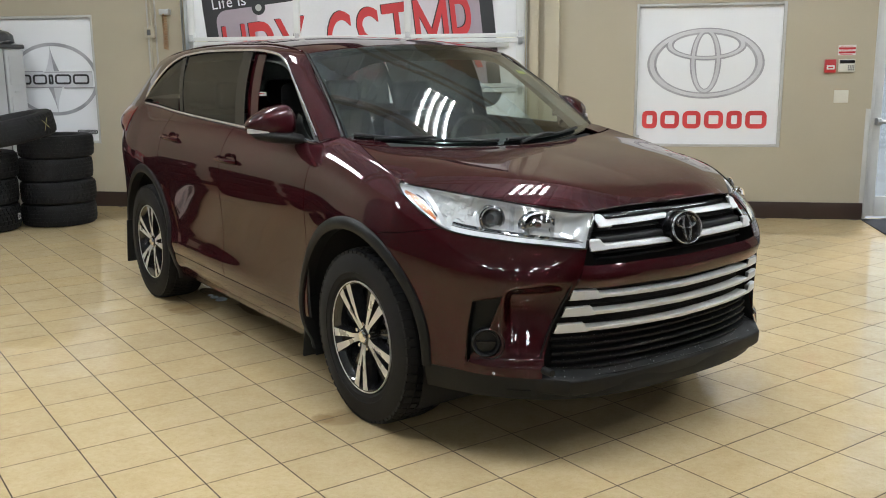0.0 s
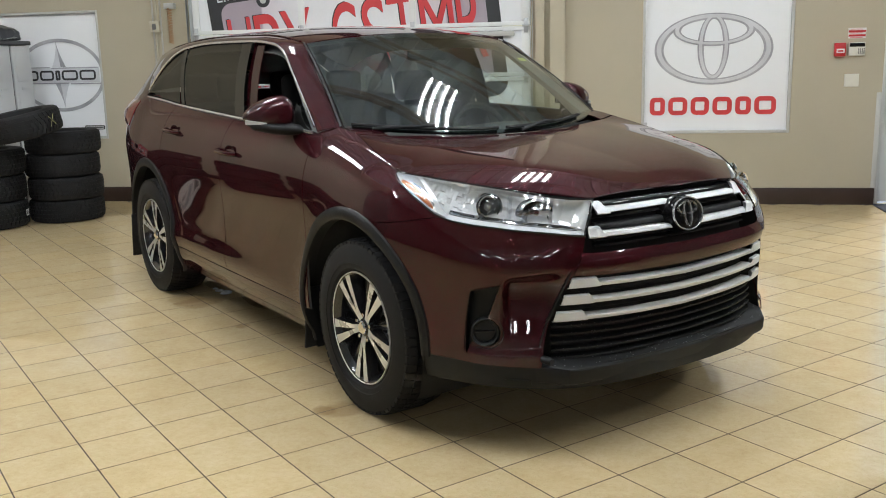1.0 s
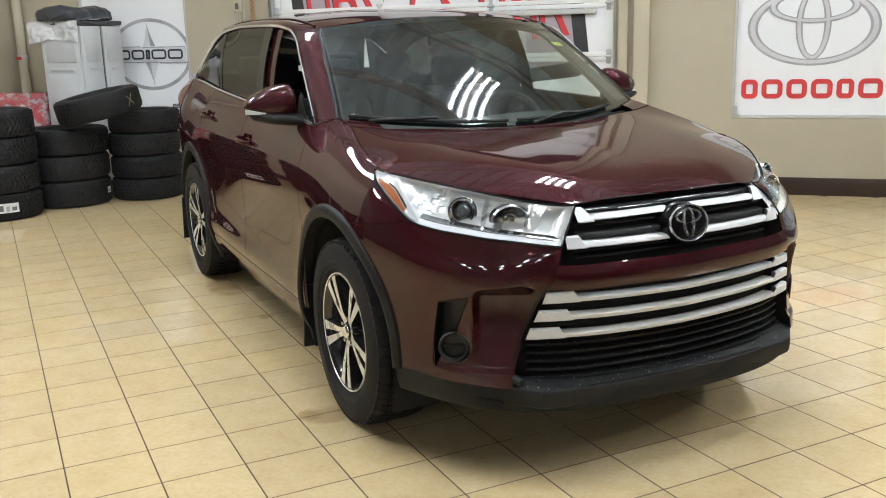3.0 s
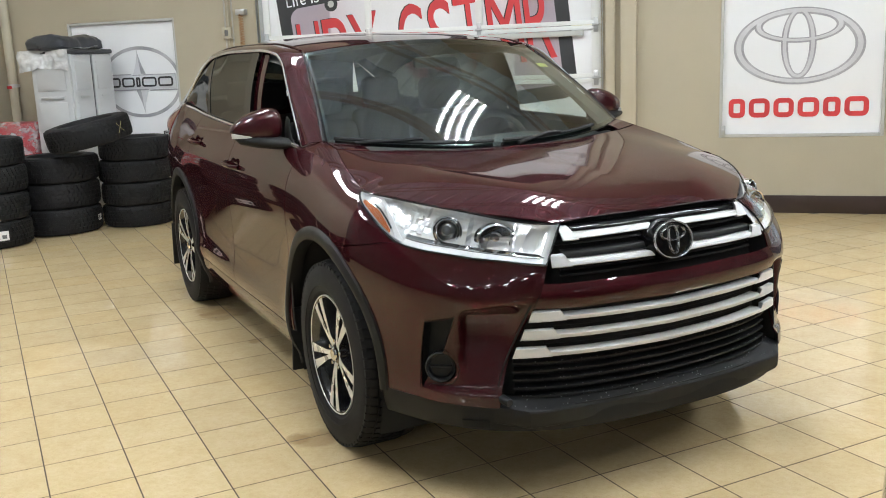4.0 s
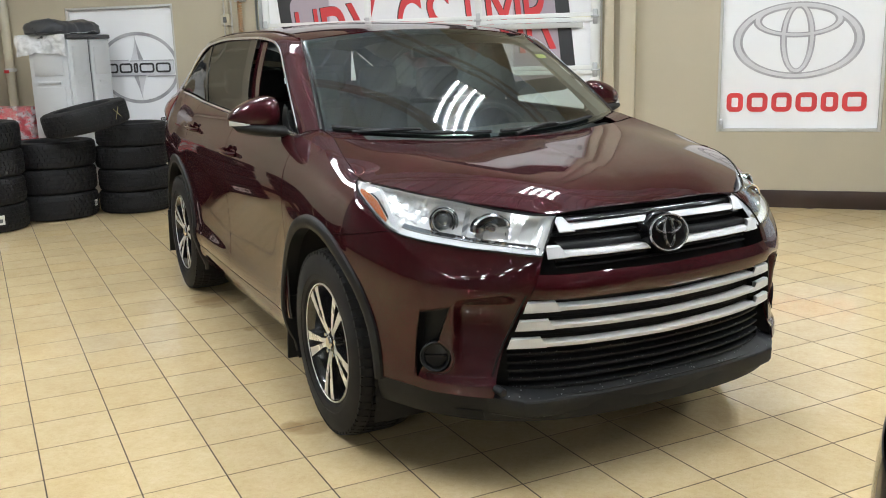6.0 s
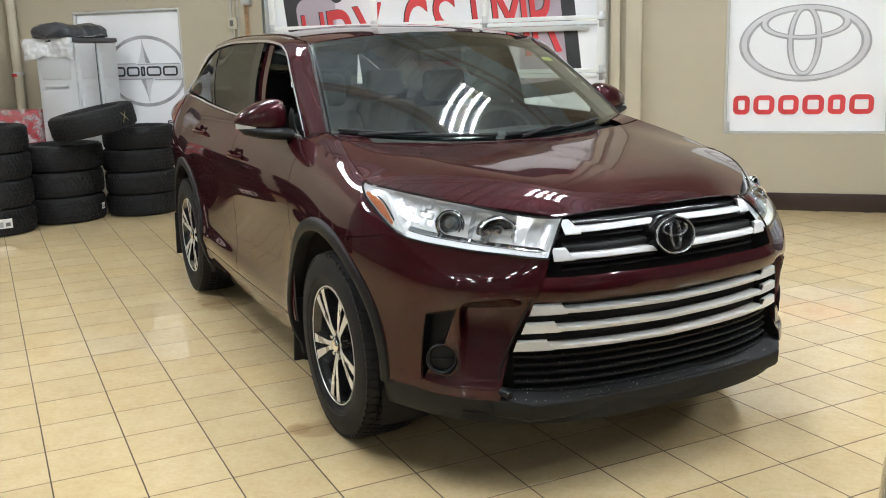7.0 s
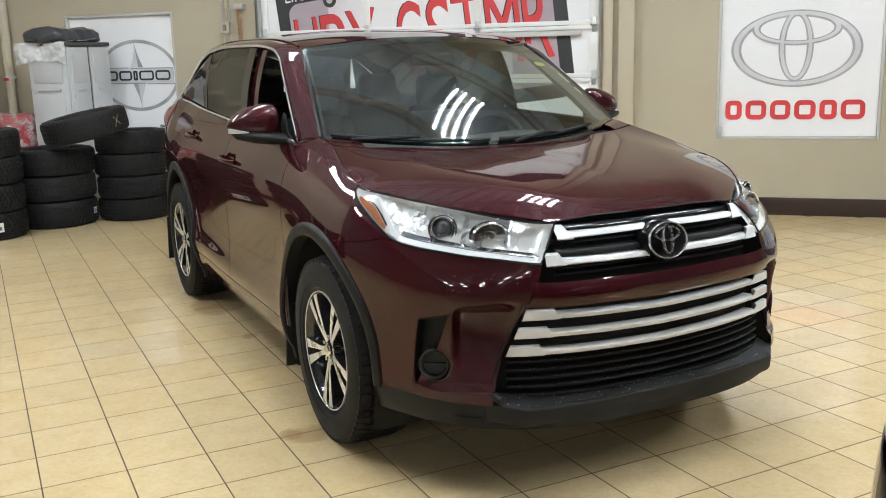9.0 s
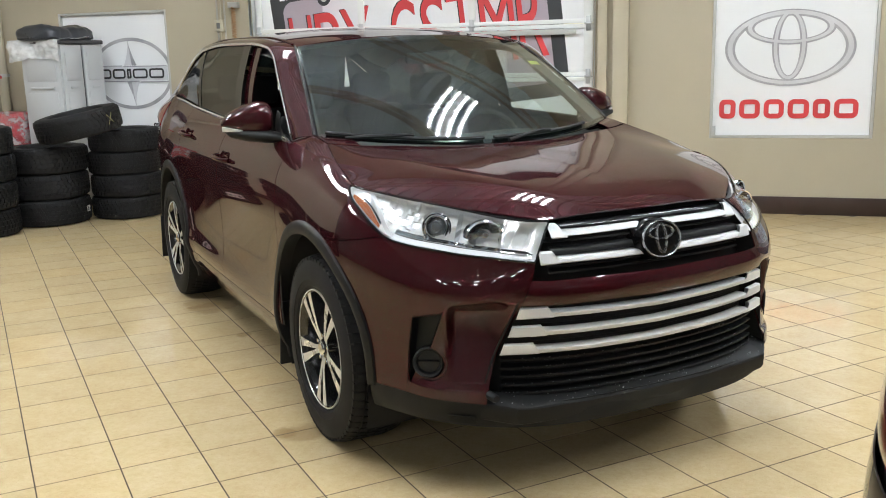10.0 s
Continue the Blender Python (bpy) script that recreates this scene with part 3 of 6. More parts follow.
# pilaster and steps of the wall beside the overhead door
tagged(part("pilaster", box_bm(-0.515, -0.37, WY - 0.10, WY - 0.001, 0, CEIL, bevel=0.006), WALL_LIGHT), "light taupe pilaster beside the overhead door", "pilaster", kind="structure")
tagged(part("trim", box_bm(-0.665, -0.575, WY - 0.05, WY - 0.001, 0, CEIL, bevel=0.005), WALL_LIGHT), "taupe steel channel beside the door track", "trim", kind="structure")


def hollow_block(x0, x1, z0, z1, stroke, y, depth):
    """A plain hollow block with rounded corners, in the wall's plane."""
    rows = []
    for inset, yy in ((0, y + depth), (0, y), (stroke, y), (stroke, y + depth)):
        ring = []
        rad = max(.012, min(x1 - x0, z1 - z0) * .32 - inset)
        for cx, cz, a in ((x1 - inset - rad, z1 - inset - rad, 0), (x0 + inset + rad, z1 - inset - rad, 90), (x0 + inset + rad, z0 + inset + rad, 180), (x1 - inset - rad, z0 + inset + rad, 270)):
            ring += [(cx + rad * math.cos(radians(a + 15 * i)), yy, cz + rad * math.sin(radians(a + 15 * i))) for i in range(7)]
        rows.append(ring)
    return finish(lattice(rows, close=True))


def sign_niche(name, x0, x1, label):
    """A white sign panel in a framed niche."""
    t = thing(name, label, "sign", pose(0, WY, 0))
    z0, z1 = SIGN_Z
    part("panel", box_bm(x0 + 0.01, x1 - 0.01, 0.045, 0.075, z0 + 0.01, z1 - 0.01), WHITE_PANEL, t, smooth=0)
    w = 0.028
    for nm, b in (("frame_side", (x0 + 0.002, x0 + w, z0, z1)), ("frame_side", (x1 - w, x1 - 0.002, z0, z1)),
                  ("frame_top", (x0 + w, x1 - w, z1 - w, z1 - 0.002)), ("frame_sill", (x0 + w, x1 - w, z0 + 0.002, z0 + w))):
        part(nm, box_bm(b[0], b[1], 0.003, 0.044, b[2], b[3], bevel=0.003), ALU_PAINT, t, "pale grey frame")
    return t


sa = sign_niche("wall_sign", *SIGN_A, "white framed wall sign with silver oval rings and red blocks")
cx, cz = 1.062, 1.522
for nm, e in (("outer_ring", (cx, cz, 0.560, 0.343, 0.088, 0.060)), ("cross_ring", (cx, cz + 0.178, 0.385, 0.150, 0.075, 0.045)), ("upright_ring", (cx, cz + 0.02, 0.150, 0.316, 0.060, 0.050))):
    part(nm, ellipse_ring(*e[:5], 0.0395 - 0.002 * ("cross" in nm), 0.006, wz=e[5]), LOGO_GREY, sa, "silver grey printed ring")
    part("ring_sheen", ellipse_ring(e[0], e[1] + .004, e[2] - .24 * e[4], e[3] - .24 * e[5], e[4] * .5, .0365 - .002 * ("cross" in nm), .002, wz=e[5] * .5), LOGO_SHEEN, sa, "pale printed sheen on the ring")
lx = 0.457
for w in (0.168, 0.205, 0.198, 0.205, 0.168, 0.225):
    part("letter_block", hollow_block(lx + 0.012, lx + w - 0.010, 0.885, 1.06, 0.044, 0.039, 0.006), LOGO_RED, sa, "plain hollow red block")
    lx += w + 0.011

sb = sign_niche("wall_sign", *SIGN_B, "white framed wall sign with a silver ring and dark bars")
cx, cz = -5.968, 1.41
part("outer_ring", ellipse_ring(cx, cz, 0.537, 0.40, 0.037, 0.0395, 0.006), LOGO_GREY, sb, "silver grey printed ring")
part("band", box_bm(cx - 0.47, cx + 0.47, 0.035, 0.0455, cz - 0.085, cz + 0.085, bevel=0.003), LOGO_SHEEN, sb, "pale silver band")
for z0, x0, x1 in ((.088, -.49, -.12), (.080, -.10, .47), (-.086, -.47, .10), (-.094, .12, .49)):
    part("band_line", box_bm(cx + x0, cx + x1, 0.0325, 0.0345, cz + z0 - .006, cz + z0 + .006), LOGO_GREY, sb, "thin grey line", smooth=0)
lx = cx - 0.44
for w in (0.17, 0.17, 0.055, 0.195, 0.195):
    part("letter_block", hollow_block(lx, lx + w, cz - 0.055, cz + 0.055, 0.021, 0.030, 0.0045), LOGO_BLACK, sb, "plain hollow dark block")
    lx += w + 0.022
for sgn in (1, -1):
    for half, mat in ((0, LOGO_SHEEN), (1, LOGO_GREY)):       # the light and the dark side of a pointed blade
        edge = [(cx + sgn * (.010 - .035 * t + (.062 if half else -.105) * (1 - t) ** 1.7), cz + sgn * (.09 + .29 * t)) for t in spread(0, 1, 9)]
        spine = [(cx + sgn * (.010 - .035 * t), cz + sgn * (.09 + .29 * t)) for t in spread(0, 1, 9)][:-1]
        part("blade", extruded(edge + spine[::-1], 0.004, pose(0, 0.041, 0)), mat, sb, "silver pointed blade", smooth=0)

part("label_strip", hollow_block(-5.73, -5.49, .805, .852, .010, 0.0395, 0.005), LOGO_BLACK, sb, "small dark outlined strip")
part("label_strip", box_bm(-5.712, -5.508, 0.0415, 0.0445, .820, .837), GREY_TRIM, sb, "grey bar of small print", smooth=0)

# ---------------------------------------------------------------- the red car
def shell_patch(s0, s1, r0, r1, ns, nr, sgn, out=0.0):
    return lattice([[mirrored(shell(s, r, out), sgn) for s in spread(s0, s1, ns)] for r in spread(r0, r1, nr)])


def mirrored(p, sgn):
    return Vector((p[0] * sgn, p[1], p[2]))


def patch(fun, us, vs, sgn):
    return lattice([[mirrored(fun(u, v), sgn) for u in us] for v in vs])


def cut_region(bm, outline, axis, keep_out=True, test=None):
    """Cuts a convex outline of (a, z) clean through a mesh along an axis, and drops what lies inside it."""
    n = len(outline)
    area = sum(outline[i][0] * outline[(i + 1) % n][1] - outline[(i + 1) % n][0] * outline[i][1] for i in range(n))
    pts = outline if area > 0 else outline[::-1]
    k = 0 if axis == "y" else 1                     # which coordinate runs across the outline

    def near(v):
        return test is None or test(v)
    for i in range(n):
        (a0, z0), (a1, z1) = pts[i], pts[(i + 1) % n]
        co, no = [0, 0, z0], [0, 0, -(a1 - a0)]
        co[k], no[k] = a0, z1 - z0
        fs = [f for f in bm.faces if near(f.calc_center_median())]
        es = {e for f in fs for e in f.edges}
        vs = {v for f in fs for v in f.verts}
        bmesh.ops.bisect_plane(bm, geom=fs + list(es) + list(vs), dist=1e-6, plane_co=co, plane_no=no)
    gone = []
    for f in bm.faces:
        c = f.calc_center_median()
        if near(c) and all((pts[(i + 1) % n][0] - pts[i][0]) * (c.z - pts[i][1]) - (pts[(i + 1) % n][1] - pts[i][1]) * (c[k] - pts[i][0]) > 0 for i in range(n)):
            gone.append(f)
    bmesh.ops.delete(bm, geom=gone, context="FACES")
    return bm


def arch_cut(bm, yc, zc, rad):
    gone = [f for f in bm.faces if math.hypot(f.calc_center_median().y - yc, f.calc_center_median().z - zc) < rad]
    bmesh.ops.delete(bm, geom=gone, context="FACES")
    return bm


CAR = pose(-0.288, 3.864, 0, 0, 0, 45)
car = thing("car", "dark red large family car with silver grille bars on the tiles", "car", CAR)
GAP = 0.0009                          # half a shut line, as a share of the shell's run
lamp_low = spline([(.30, .834), (.38, .838), (.475, .832), (.555, .832), (.615, .836), (.650, .846), (.710, .888), (.767, .934), (.845, .990)])
grille_side = spline([(.19, .415), (.40, .387), (.50, .368), (.58, .351), (.65, .335), (.76, .311), (.834, .300)])
wing_low = spline([(.648, .846), (.70, .823), (.75, .800), (.87, .755)])
S_DOOR, S_MID, S_BACK, S_QUARTER = 1 + .43 / 3, 1 + 1.46 / 3, 1 + 2.50 / 3, 2.52
ARCH_Z = .372


def bumper_panel(sgn):
    rows = []
    for w in spread(0, 1, 90):
        rr = .19 + (.834 - .19) * w
        s0 = grille_side(rr)[0]
        row = []
        for u in spread(0, 1, 84):
            s = s0 + (.872 - s0) * u
            top = lamp_low(s)[0] if s < .648 else wing_low(s)[0]
            p = shell(s, .19 + (top - .0018 - .19) * w)
            # the hollow beside the fog lamp, leaning back under a sharp brow
            hollow = smooth_step(p.z, .40, .665) * (1 - smooth_step(p.z, .668, .705 + .03 * smooth_step(.78 - p.x, 0, .2))) * (1 - smooth_step(p.x, .715, .757)) * smooth_step(p.x, .51, .64)
            ledge = (1 - smooth_step(p.z, .398, .432)) * (1 - smooth_step(p.x, .79, .86)) * smooth_step(p.x, .55, .62)
            row.append(mirrored(p + Vector((-.35, 1, 0)) * (.056 * hollow - .013 * ledge), sgn))
        rows.append(row)
    bm = lattice(rows)
    for hole in (FOG, FOG_ROUND):
        cut_region(bm, [(sgn * x, z) for x, z in hole], "y", test=lambda c: c.y < -.5 and c.x * sgn > .6)
    return arch_cut(bm, 0, ARCH_Z, .495)


FOG = [(.822, .646), (.757, .672), (.780, .55), (.834, .402)]
FOG_ROUND = [(.789 + .040 * math.cos(a), .488 + .056 * math.sin(a)) for a in spread(0, 2 * math.pi, 13)[:-1]]
for sgn in (-1, 1):
    part("bumper_corner", finish(bumper_panel(sgn)), PAINT, car, thick=.004)
    # wing
    bm = lattice([[mirrored(shell(s, wing_low(s)[0] + .0018 + ((lamp_low(s)[0] - .004 if s < .84 else 1) - .0018 - wing_low(s)[0]) * w), sgn) for s in spread(.649, .87, 30)] for w in spread(0, 1, 16)])
    lattice([[mirrored(shell(s, (lamp_low(s)[0] - .004 if s < .84 else 1) * w), sgn) for s in spread(.87, S_DOOR - GAP, 50)] for w in spread(0, 1, 70)], bm)
    bm = arch_cut(finish(bm), 0, ARCH_Z, .495)
    part("front_wing", bm, PAINT, car, thick=.004)
    # the wing's upper strip beside the bonnet
    top = []
    for k in spread(0, 1, 26):
        a = Vector(upper_edge(.84 + (1 + .469 / 3 - .84) * k))
        b = Vector(bonnet_edge(.70 + .30 * min(1, k * 1.25))) if k < .8 else Vector(bonnet_edge(1)).lerp(Vector((.778, .36, 1.202)), (k - .8) * 5)
        b.x += .004
        top.append([mirrored(a.lerp(b, t) + Vector((0, 0, .004 * math.sin(math.pi * t) * k)), sgn) for t in spread(0, 1, 8)])
    part("wing_top", finish(lattice(top)), PAINT, car, thick=.004)
    # doors and rear quarter
    for nm, a, b in (("front_door", S_DOOR + GAP, S_MID - GAP), ("rear_door", S_MID + GAP, S_BACK - GAP), ("rear_quarter", S_BACK + GAP, S_QUARTER)):
        bm = lattice([[mirrored(shell(s, .155 + .845 * r), sgn) for s in spread(a, b, 60)] for r in spread(0, 1, 80)])
        bm = arch_cut(bm, AXLE_R, ARCH_Z, .495)
        door = part(nm, finish(bm), PAINT, car, thick=.004)
        if nm != "rear_quarter":
            yh = 1.34 if nm == "front_door" else 2.30
            zh = 1.035 if nm == "front_door" else 1.098
            p = shell_y(yh, zh)
            bow = [(p.x + .004, yh - .11, zh - .006), (p.x + .030, yh - .085, zh - .004), (p.x + .040, yh, zh), (p.x + .034, yh + .085, zh + .004), (p.x + .006, yh + .11, zh + .006)]
            part("handle", tube_bm([mirrored(q, sgn) for q in bow], .015, 10, flat=.8), PAINT, door, "dark red pull handle")
            cup = revolve([(0, -.004), (.035, -.003), (.048, .0015), (.052, .001)], 24)
            part("handle_cup", cup, PAINT, door, at=Matrix.Translation((sgn * (p.x - .001), yh - .02, zh)) @ Matrix.Diagonal((sgn, 1.5, .75, 1)))
    # added black strips behind the shut lines, standing in for the shade in the gaps
    for s in (S_DOOR, S_MID, S_BACK):
        part("door_seal", lattice([[mirrored(shell(s + d, .155 + .84 * r, -.0035), sgn) for d in (-.006, .006)] for r in spread(0, 1, 30)]), DARK, car, "black backing strip that darkens the shut line")
    rk = lattice([[mirrored(shell(s, .05 + .100 * r, .004 * math.sin(math.pi * r)), sgn) for s in spread(S_DOOR + GAP, S_BACK + .03, 80)] for r in spread(0, 1, 8)])
    part("rocker", arch_cut(arch_cut(finish(rk), 0, ARCH_Z, .495), AXLE_R, ARCH_Z, .495), PAINT, car, thick=.004)
    part("sill_panel", finish(lattice([[mirrored(shell(s, .048 * r), sgn) for s in spread(S_DOOR + .03, 1.80, 60)] for r in spread(0, 1, 8)])), PAINT, car, "lower sill strip", thick=.004)
    # arch trims
    for yc, a0, a1 in ((0, -22, 181), (AXLE_R, -12, 205)):
        rows = []
        for ang in spread(a0, a1, 60):
            c, s = math.cos(radians(ang)), math.sin(radians(ang))
            row = []
            thin = .020 * abs((ang - 90) / 112) ** 1.5
            for rad, out in ((.470, -.045), (.473, .008), (.484, .014), (.508 - thin, .014), (.524 - thin, .009), (.529 - thin, -.006)):
                z = max(.2, ARCH_Z + rad * s)
                y = yc + rad * c
                q = shell_y(y, max(.24, z))
                nrm = Vector((q.x, min(0, q.y) * .55 if yc == 0 else max(0, q.y - 3.0) * .5, 0)).normalized()
                q = q + nrm * out
                row.append(mirrored((q.x, q.y, z), sgn))
            rows.append(row)
        part("arch_trim", finish(lattice(rows)), PLASTIC, car, "black plastic wheel arch trim", smooth=50)
        # wheel well and mud flap
        rows = [[mirrored((x, yc + .485 * math.cos(radians(a)), ARCH_Z + .485 * math.sin(radians(a))), sgn) for x in (.52, .918)] for a in spread(-25, 205, 30)]
        bm = lattice(rows)
        part("wheel_liner", bm, DARK, car, "matt black wheel liner")
        fy = yc + .452
        flap = box_bm(.70, .950, fy, fy + .016, .150, .46, bevel=.006)
        for v in flap.verts:
            v.co.y += .05 * smooth_step(.46 - v.co.z, 0, .3)
            v.co.x *= sgn
        part("mud_flap", finish(flap), PLASTIC, car, "black mud flap")

# bumper: painted bar between the grilles, black lower lip
for nm, r0, r1, mat, lab in (("bumper_bar", .645, .755, PAINT, ""),):
    rows = []
    for r in spread(r0, r1, 12):
        s1 = grille_side(r)[0]
        out = .012 * math.sin(math.pi * (r - r0) / (r1 - r0))
        rows.append([mirrored(shell(abs(s) * s1, r - .02 * (1 - abs(s)), out), -1 if s < 0 else 1) for s in spread(-1, 1, 61)])
    part(nm, finish(lattice(rows)), mat, car, thick=.012)
rows = []
for r in spread(.075, .192, 10):
    rows.append([mirrored(shell(abs(s) * .79, r, .002), -1 if s < 0 else 1) for s in spread(-1, 1, 141)])
part("lower_valance", arch_cut(finish(lattice(rows)), 0, ARCH_Z, .475), PLASTIC, car, "black grained plastic lower bumper", thick=.006)


def lip_y(x):
    """The skid lip's plan: nearly straight across, turning back at its ends."""
    x = abs(x)
    return -(1.0 - .050 * (x / .57) ** 2) if x < .57 else -.95 + (x - .57) * .98


rows = []
for z, back, wide in ((.380, .085, .655), (.354, .010, .661), (.349, .003, .663), (.343, .0, .664), (.302, .002, .661), (.290, .008, .656), (.284, .02, .65), (.280, .12, .64)):
    rows.append([Vector((x, lip_y(x) + back, z + .012 * smooth_step(abs(x), .50, .66))) for x in spread(-wide, wide, 101)])
part("front_lip", finish(lattice(rows)), PLASTIC, car, "black proud skid lip", thick=.004, smooth=24)
p = shell_x(.628, .385, .012)
part("tow_cover", revolve([(0, -.02), (.012, -.02), (.015, -.012), (.015, .03)], 16, axis="y"), PLASTIC, car, "small round black plug", at=pose(-p.x, p.y - .022, .392))
for sgn in (-1, 1):
    slot = lattice([[mirrored(shell_at(q, z, .006), sgn) for q in spread(.44, .50, 10)] for z in (.286, .312)])
    part("lip_slot", slot, DARK, car, "dark slot in the lip", thick=.004)

# grilles
backing = []
for z in spread(.25, .99, 16):
    backing.append([mirrored(shell_at(abs(s) * .455, min(z, .96), -.075) + Vector((0, 0, z - min(z, .96))), -1 if s < 0 else 1) for s in spread(-1, 1, 51)])
grille = part("grille", finish(lattice(backing)), DARK, car, "black grille with silver bars", thick=.01)


for sgn in (-1, 1):
    cheek = lattice([[mirrored(shell(grille_side(r)[0] + .012, r, o), sgn) for o in (-.002, -.03, -.08, -.16)] for r in spread(.08, .83, 34)])
    part("grille_cheek", finish(cheek), DARK, grille, "black side of the grille opening", thick=.006)


def grille_bar(z, x1, high, out, drop=0.0, mat=SILVER, name="grille_bar", deep=.045, label="", n=61, parent=None):
    """A bar across the nose at the height z, up to the breadth x1."""
    rows = []
    for dz, o in ((-high / 2, out - deep), (-high / 2, out - .004), (-high * .3, out), (high * .3, out), (high / 2, out - .004), (high / 2, out - deep)):
        rows.append([mirrored(shell_x(abs(s) * x1, z + dz - drop * (1 - abs(s)), o), -1 if s < 0 else 1) for s in spread(-1, 1, n)])
    return part(name, finish(lattice(rows)), mat, parent or grille, label, smooth=50)


def bar_end(z0, z1, xa, xb, out, lean=0.0):
    """The broad silver end of a bar, from xa (inner) to xb (outer)."""
    for sgn in (-1, 1):
        rows = []
        for t, o in ((0, out - .016), (0.0, out - .004), (.1, out + .001), (.9, out + .001), (1.0, out - .004), (1.0, out - .016)):
            z = z0 + (z1 - z0) * t
            rows.append([mirrored(shell_x(x, z, o), sgn) for x in spread(xa + .036 * max(0, t - .35), xb - lean * t, 14)])
        bm = lattice(rows)
        bmesh.ops.holes_fill(bm, edges=bm.edges, sides=0)
        part("bar_end", finish(bm), SILVER, grille, "broad silver bar end", smooth=40)


for z, x1, drop in ((.668, .452, .012), (.604, .475, .012), (.540, .495, .012)):
    grille_bar(z, x1, .018, .000, drop, label="satin silver bar")
for z0, z1, xa, xb in ((.656, .695, .430, .556), (.592, .631, .450, .578), (.528, .567, .472, .600)):
    bar_end(z0, z1, xa, xb, .0, .012)
for z in (.500, .470, .440, .410, .380):
    grille_bar(z, .60, .009, -.030, .012, PLASTIC, "grille_slat", label="thin black slat")
for z in (.700, .636, .572):
    grille_bar(z, .50, .026, -.050, .012, DARK, "grille_slat", label="black slat")
# upper grille
grille_bar(.930, .375, .017, -.004, -.004, label="satin silver bar")
grille_bar(.848, .435, .019, -.004, .004, label="satin silver bar")
grille_bar(.952, .40, .022, -.024, 0, GLOSS_BLACK, "grille_slat", .03, "gloss black shelf")
grille_bar(.872, .43, .024, -.024, 0, PLASTIC, "grille_slat", .03, "black shelf")
for z in (.905, .822, .802):
    grille_bar(z, .44, .010, -.035, 0, PLASTIC, "grille_slat", label="black slat")
bar_end(.917, .962, .355, .412, -.002)
bar_end(.836, .878, .400, .470, -.002)
emblem = part("emblem", revolve([(0, .012), (.070, .012), (.078, .008), (.080, -.03)], 48, axis="y"), BADGE, car, "round black badge with chrome rings",
              at=Matrix.Translation((-.004, -.984, .884)) @ Matrix.Rotation(radians(-12), 4, "X") @ Matrix.Diagonal((1.12, -1, .86, 1)))
for nm, e in (("emblem_ring", (0, 0, .076, .076, .0050)), ("emblem_ring", (0, .026, .050, .030, .007)), ("emblem_ring", (0, .002, .022, .062, .007))):
    part(nm, ellipse_ring(e[0], e[1], e[2], e[3], e[4], .012, .006, 48), TRIM_CHROME, emblem, "chrome ring")
collar = revolve([(.080, .0), (.085, -.006), (.089, -.02), (.091, -.05)], 48, axis="y")
part("emblem_collar", collar, GLOSS_BLACK, car, "dark collar round the badge", at=Matrix.Translation((-.004, -.968, .885)) @ Matrix.Rotation(radians(-12), 4, "X") @ Matrix.Diagonal((1.0, -1, .86, 1)))

# bonnet, roof, windscreen
for sgn in (-1, 1):
    corner = lattice([[mirrored(bonnet(u, 1.0).lerp(screen(u, .0), t) + Vector((0, .004 * (1 - t), .003 * math.sin(math.pi * t))), sgn) for t in spread(.0, 1, 8)] for u in spread(.84, 1.0, 10)])
    part("wing_corner", finish(corner), PAINT, car, thick=.004)
US = spread(-1, 1, 97)
part("bonnet", finish(lattice([[mirrored(bonnet(abs(u), v), -1 if u < 0 else 1) for u in US] for v in spread(0.002, .995, 60)]), 1e-4), PAINT, car, thick=.006, smooth=60)
part("roof", finish(lattice([[mirrored(roof(abs(u), v), -1 if u < 0 else 1) for u in spread(-1, 1, 61)] for v in spread(0, 1, 60)])), PAINT, car, thick=.02, smooth=60)
ws = part("windscreen", finish(lattice([[mirrored(screen(abs(u) * .985, v), -1 if u < 0 else 1) for u in spread(-1, 1, 61)] for v in spread(.0, 1.0, 40)])), GLASS_CLEAR, car, "clear windscreen with a faint green tint", smooth=60)
border = lattice([[mirrored(screen(abs(u), v, -.004), -1 if u < 0 else 1) for u in spread(-1, 1, 61)] for v in spread(-.005, .03, 4)])
lattice([[mirrored(screen(abs(u), v, -.004), -1 if u < 0 else 1) for u in spread(-1, 1, 61)] for v in spread(.955, 1.0, 4)], border)
for sgn in (-1, 1):
    lattice([[mirrored(screen(u, v, -.004), sgn) for u in spread(.970, 1.01, 4)] for v in spread(0, 1, 30)], border)
part("screen_border", border, GLOSS_BLACK, car, "black ceramic border of the windscreen")
cowl = lattice([[mirrored(bonnet(abs(u), 1.0) + Vector((0, .10 * t, -.030 * math.sin(math.pi * min(1, t * 1.3)) - .012)), -1 if u < 0 else 1) for u in spread(-.86, .86, 61)] for t in spread(.05, 1.1, 10)])
part("cowl", cowl, PLASTIC, car, "black cowl below the windscreen")
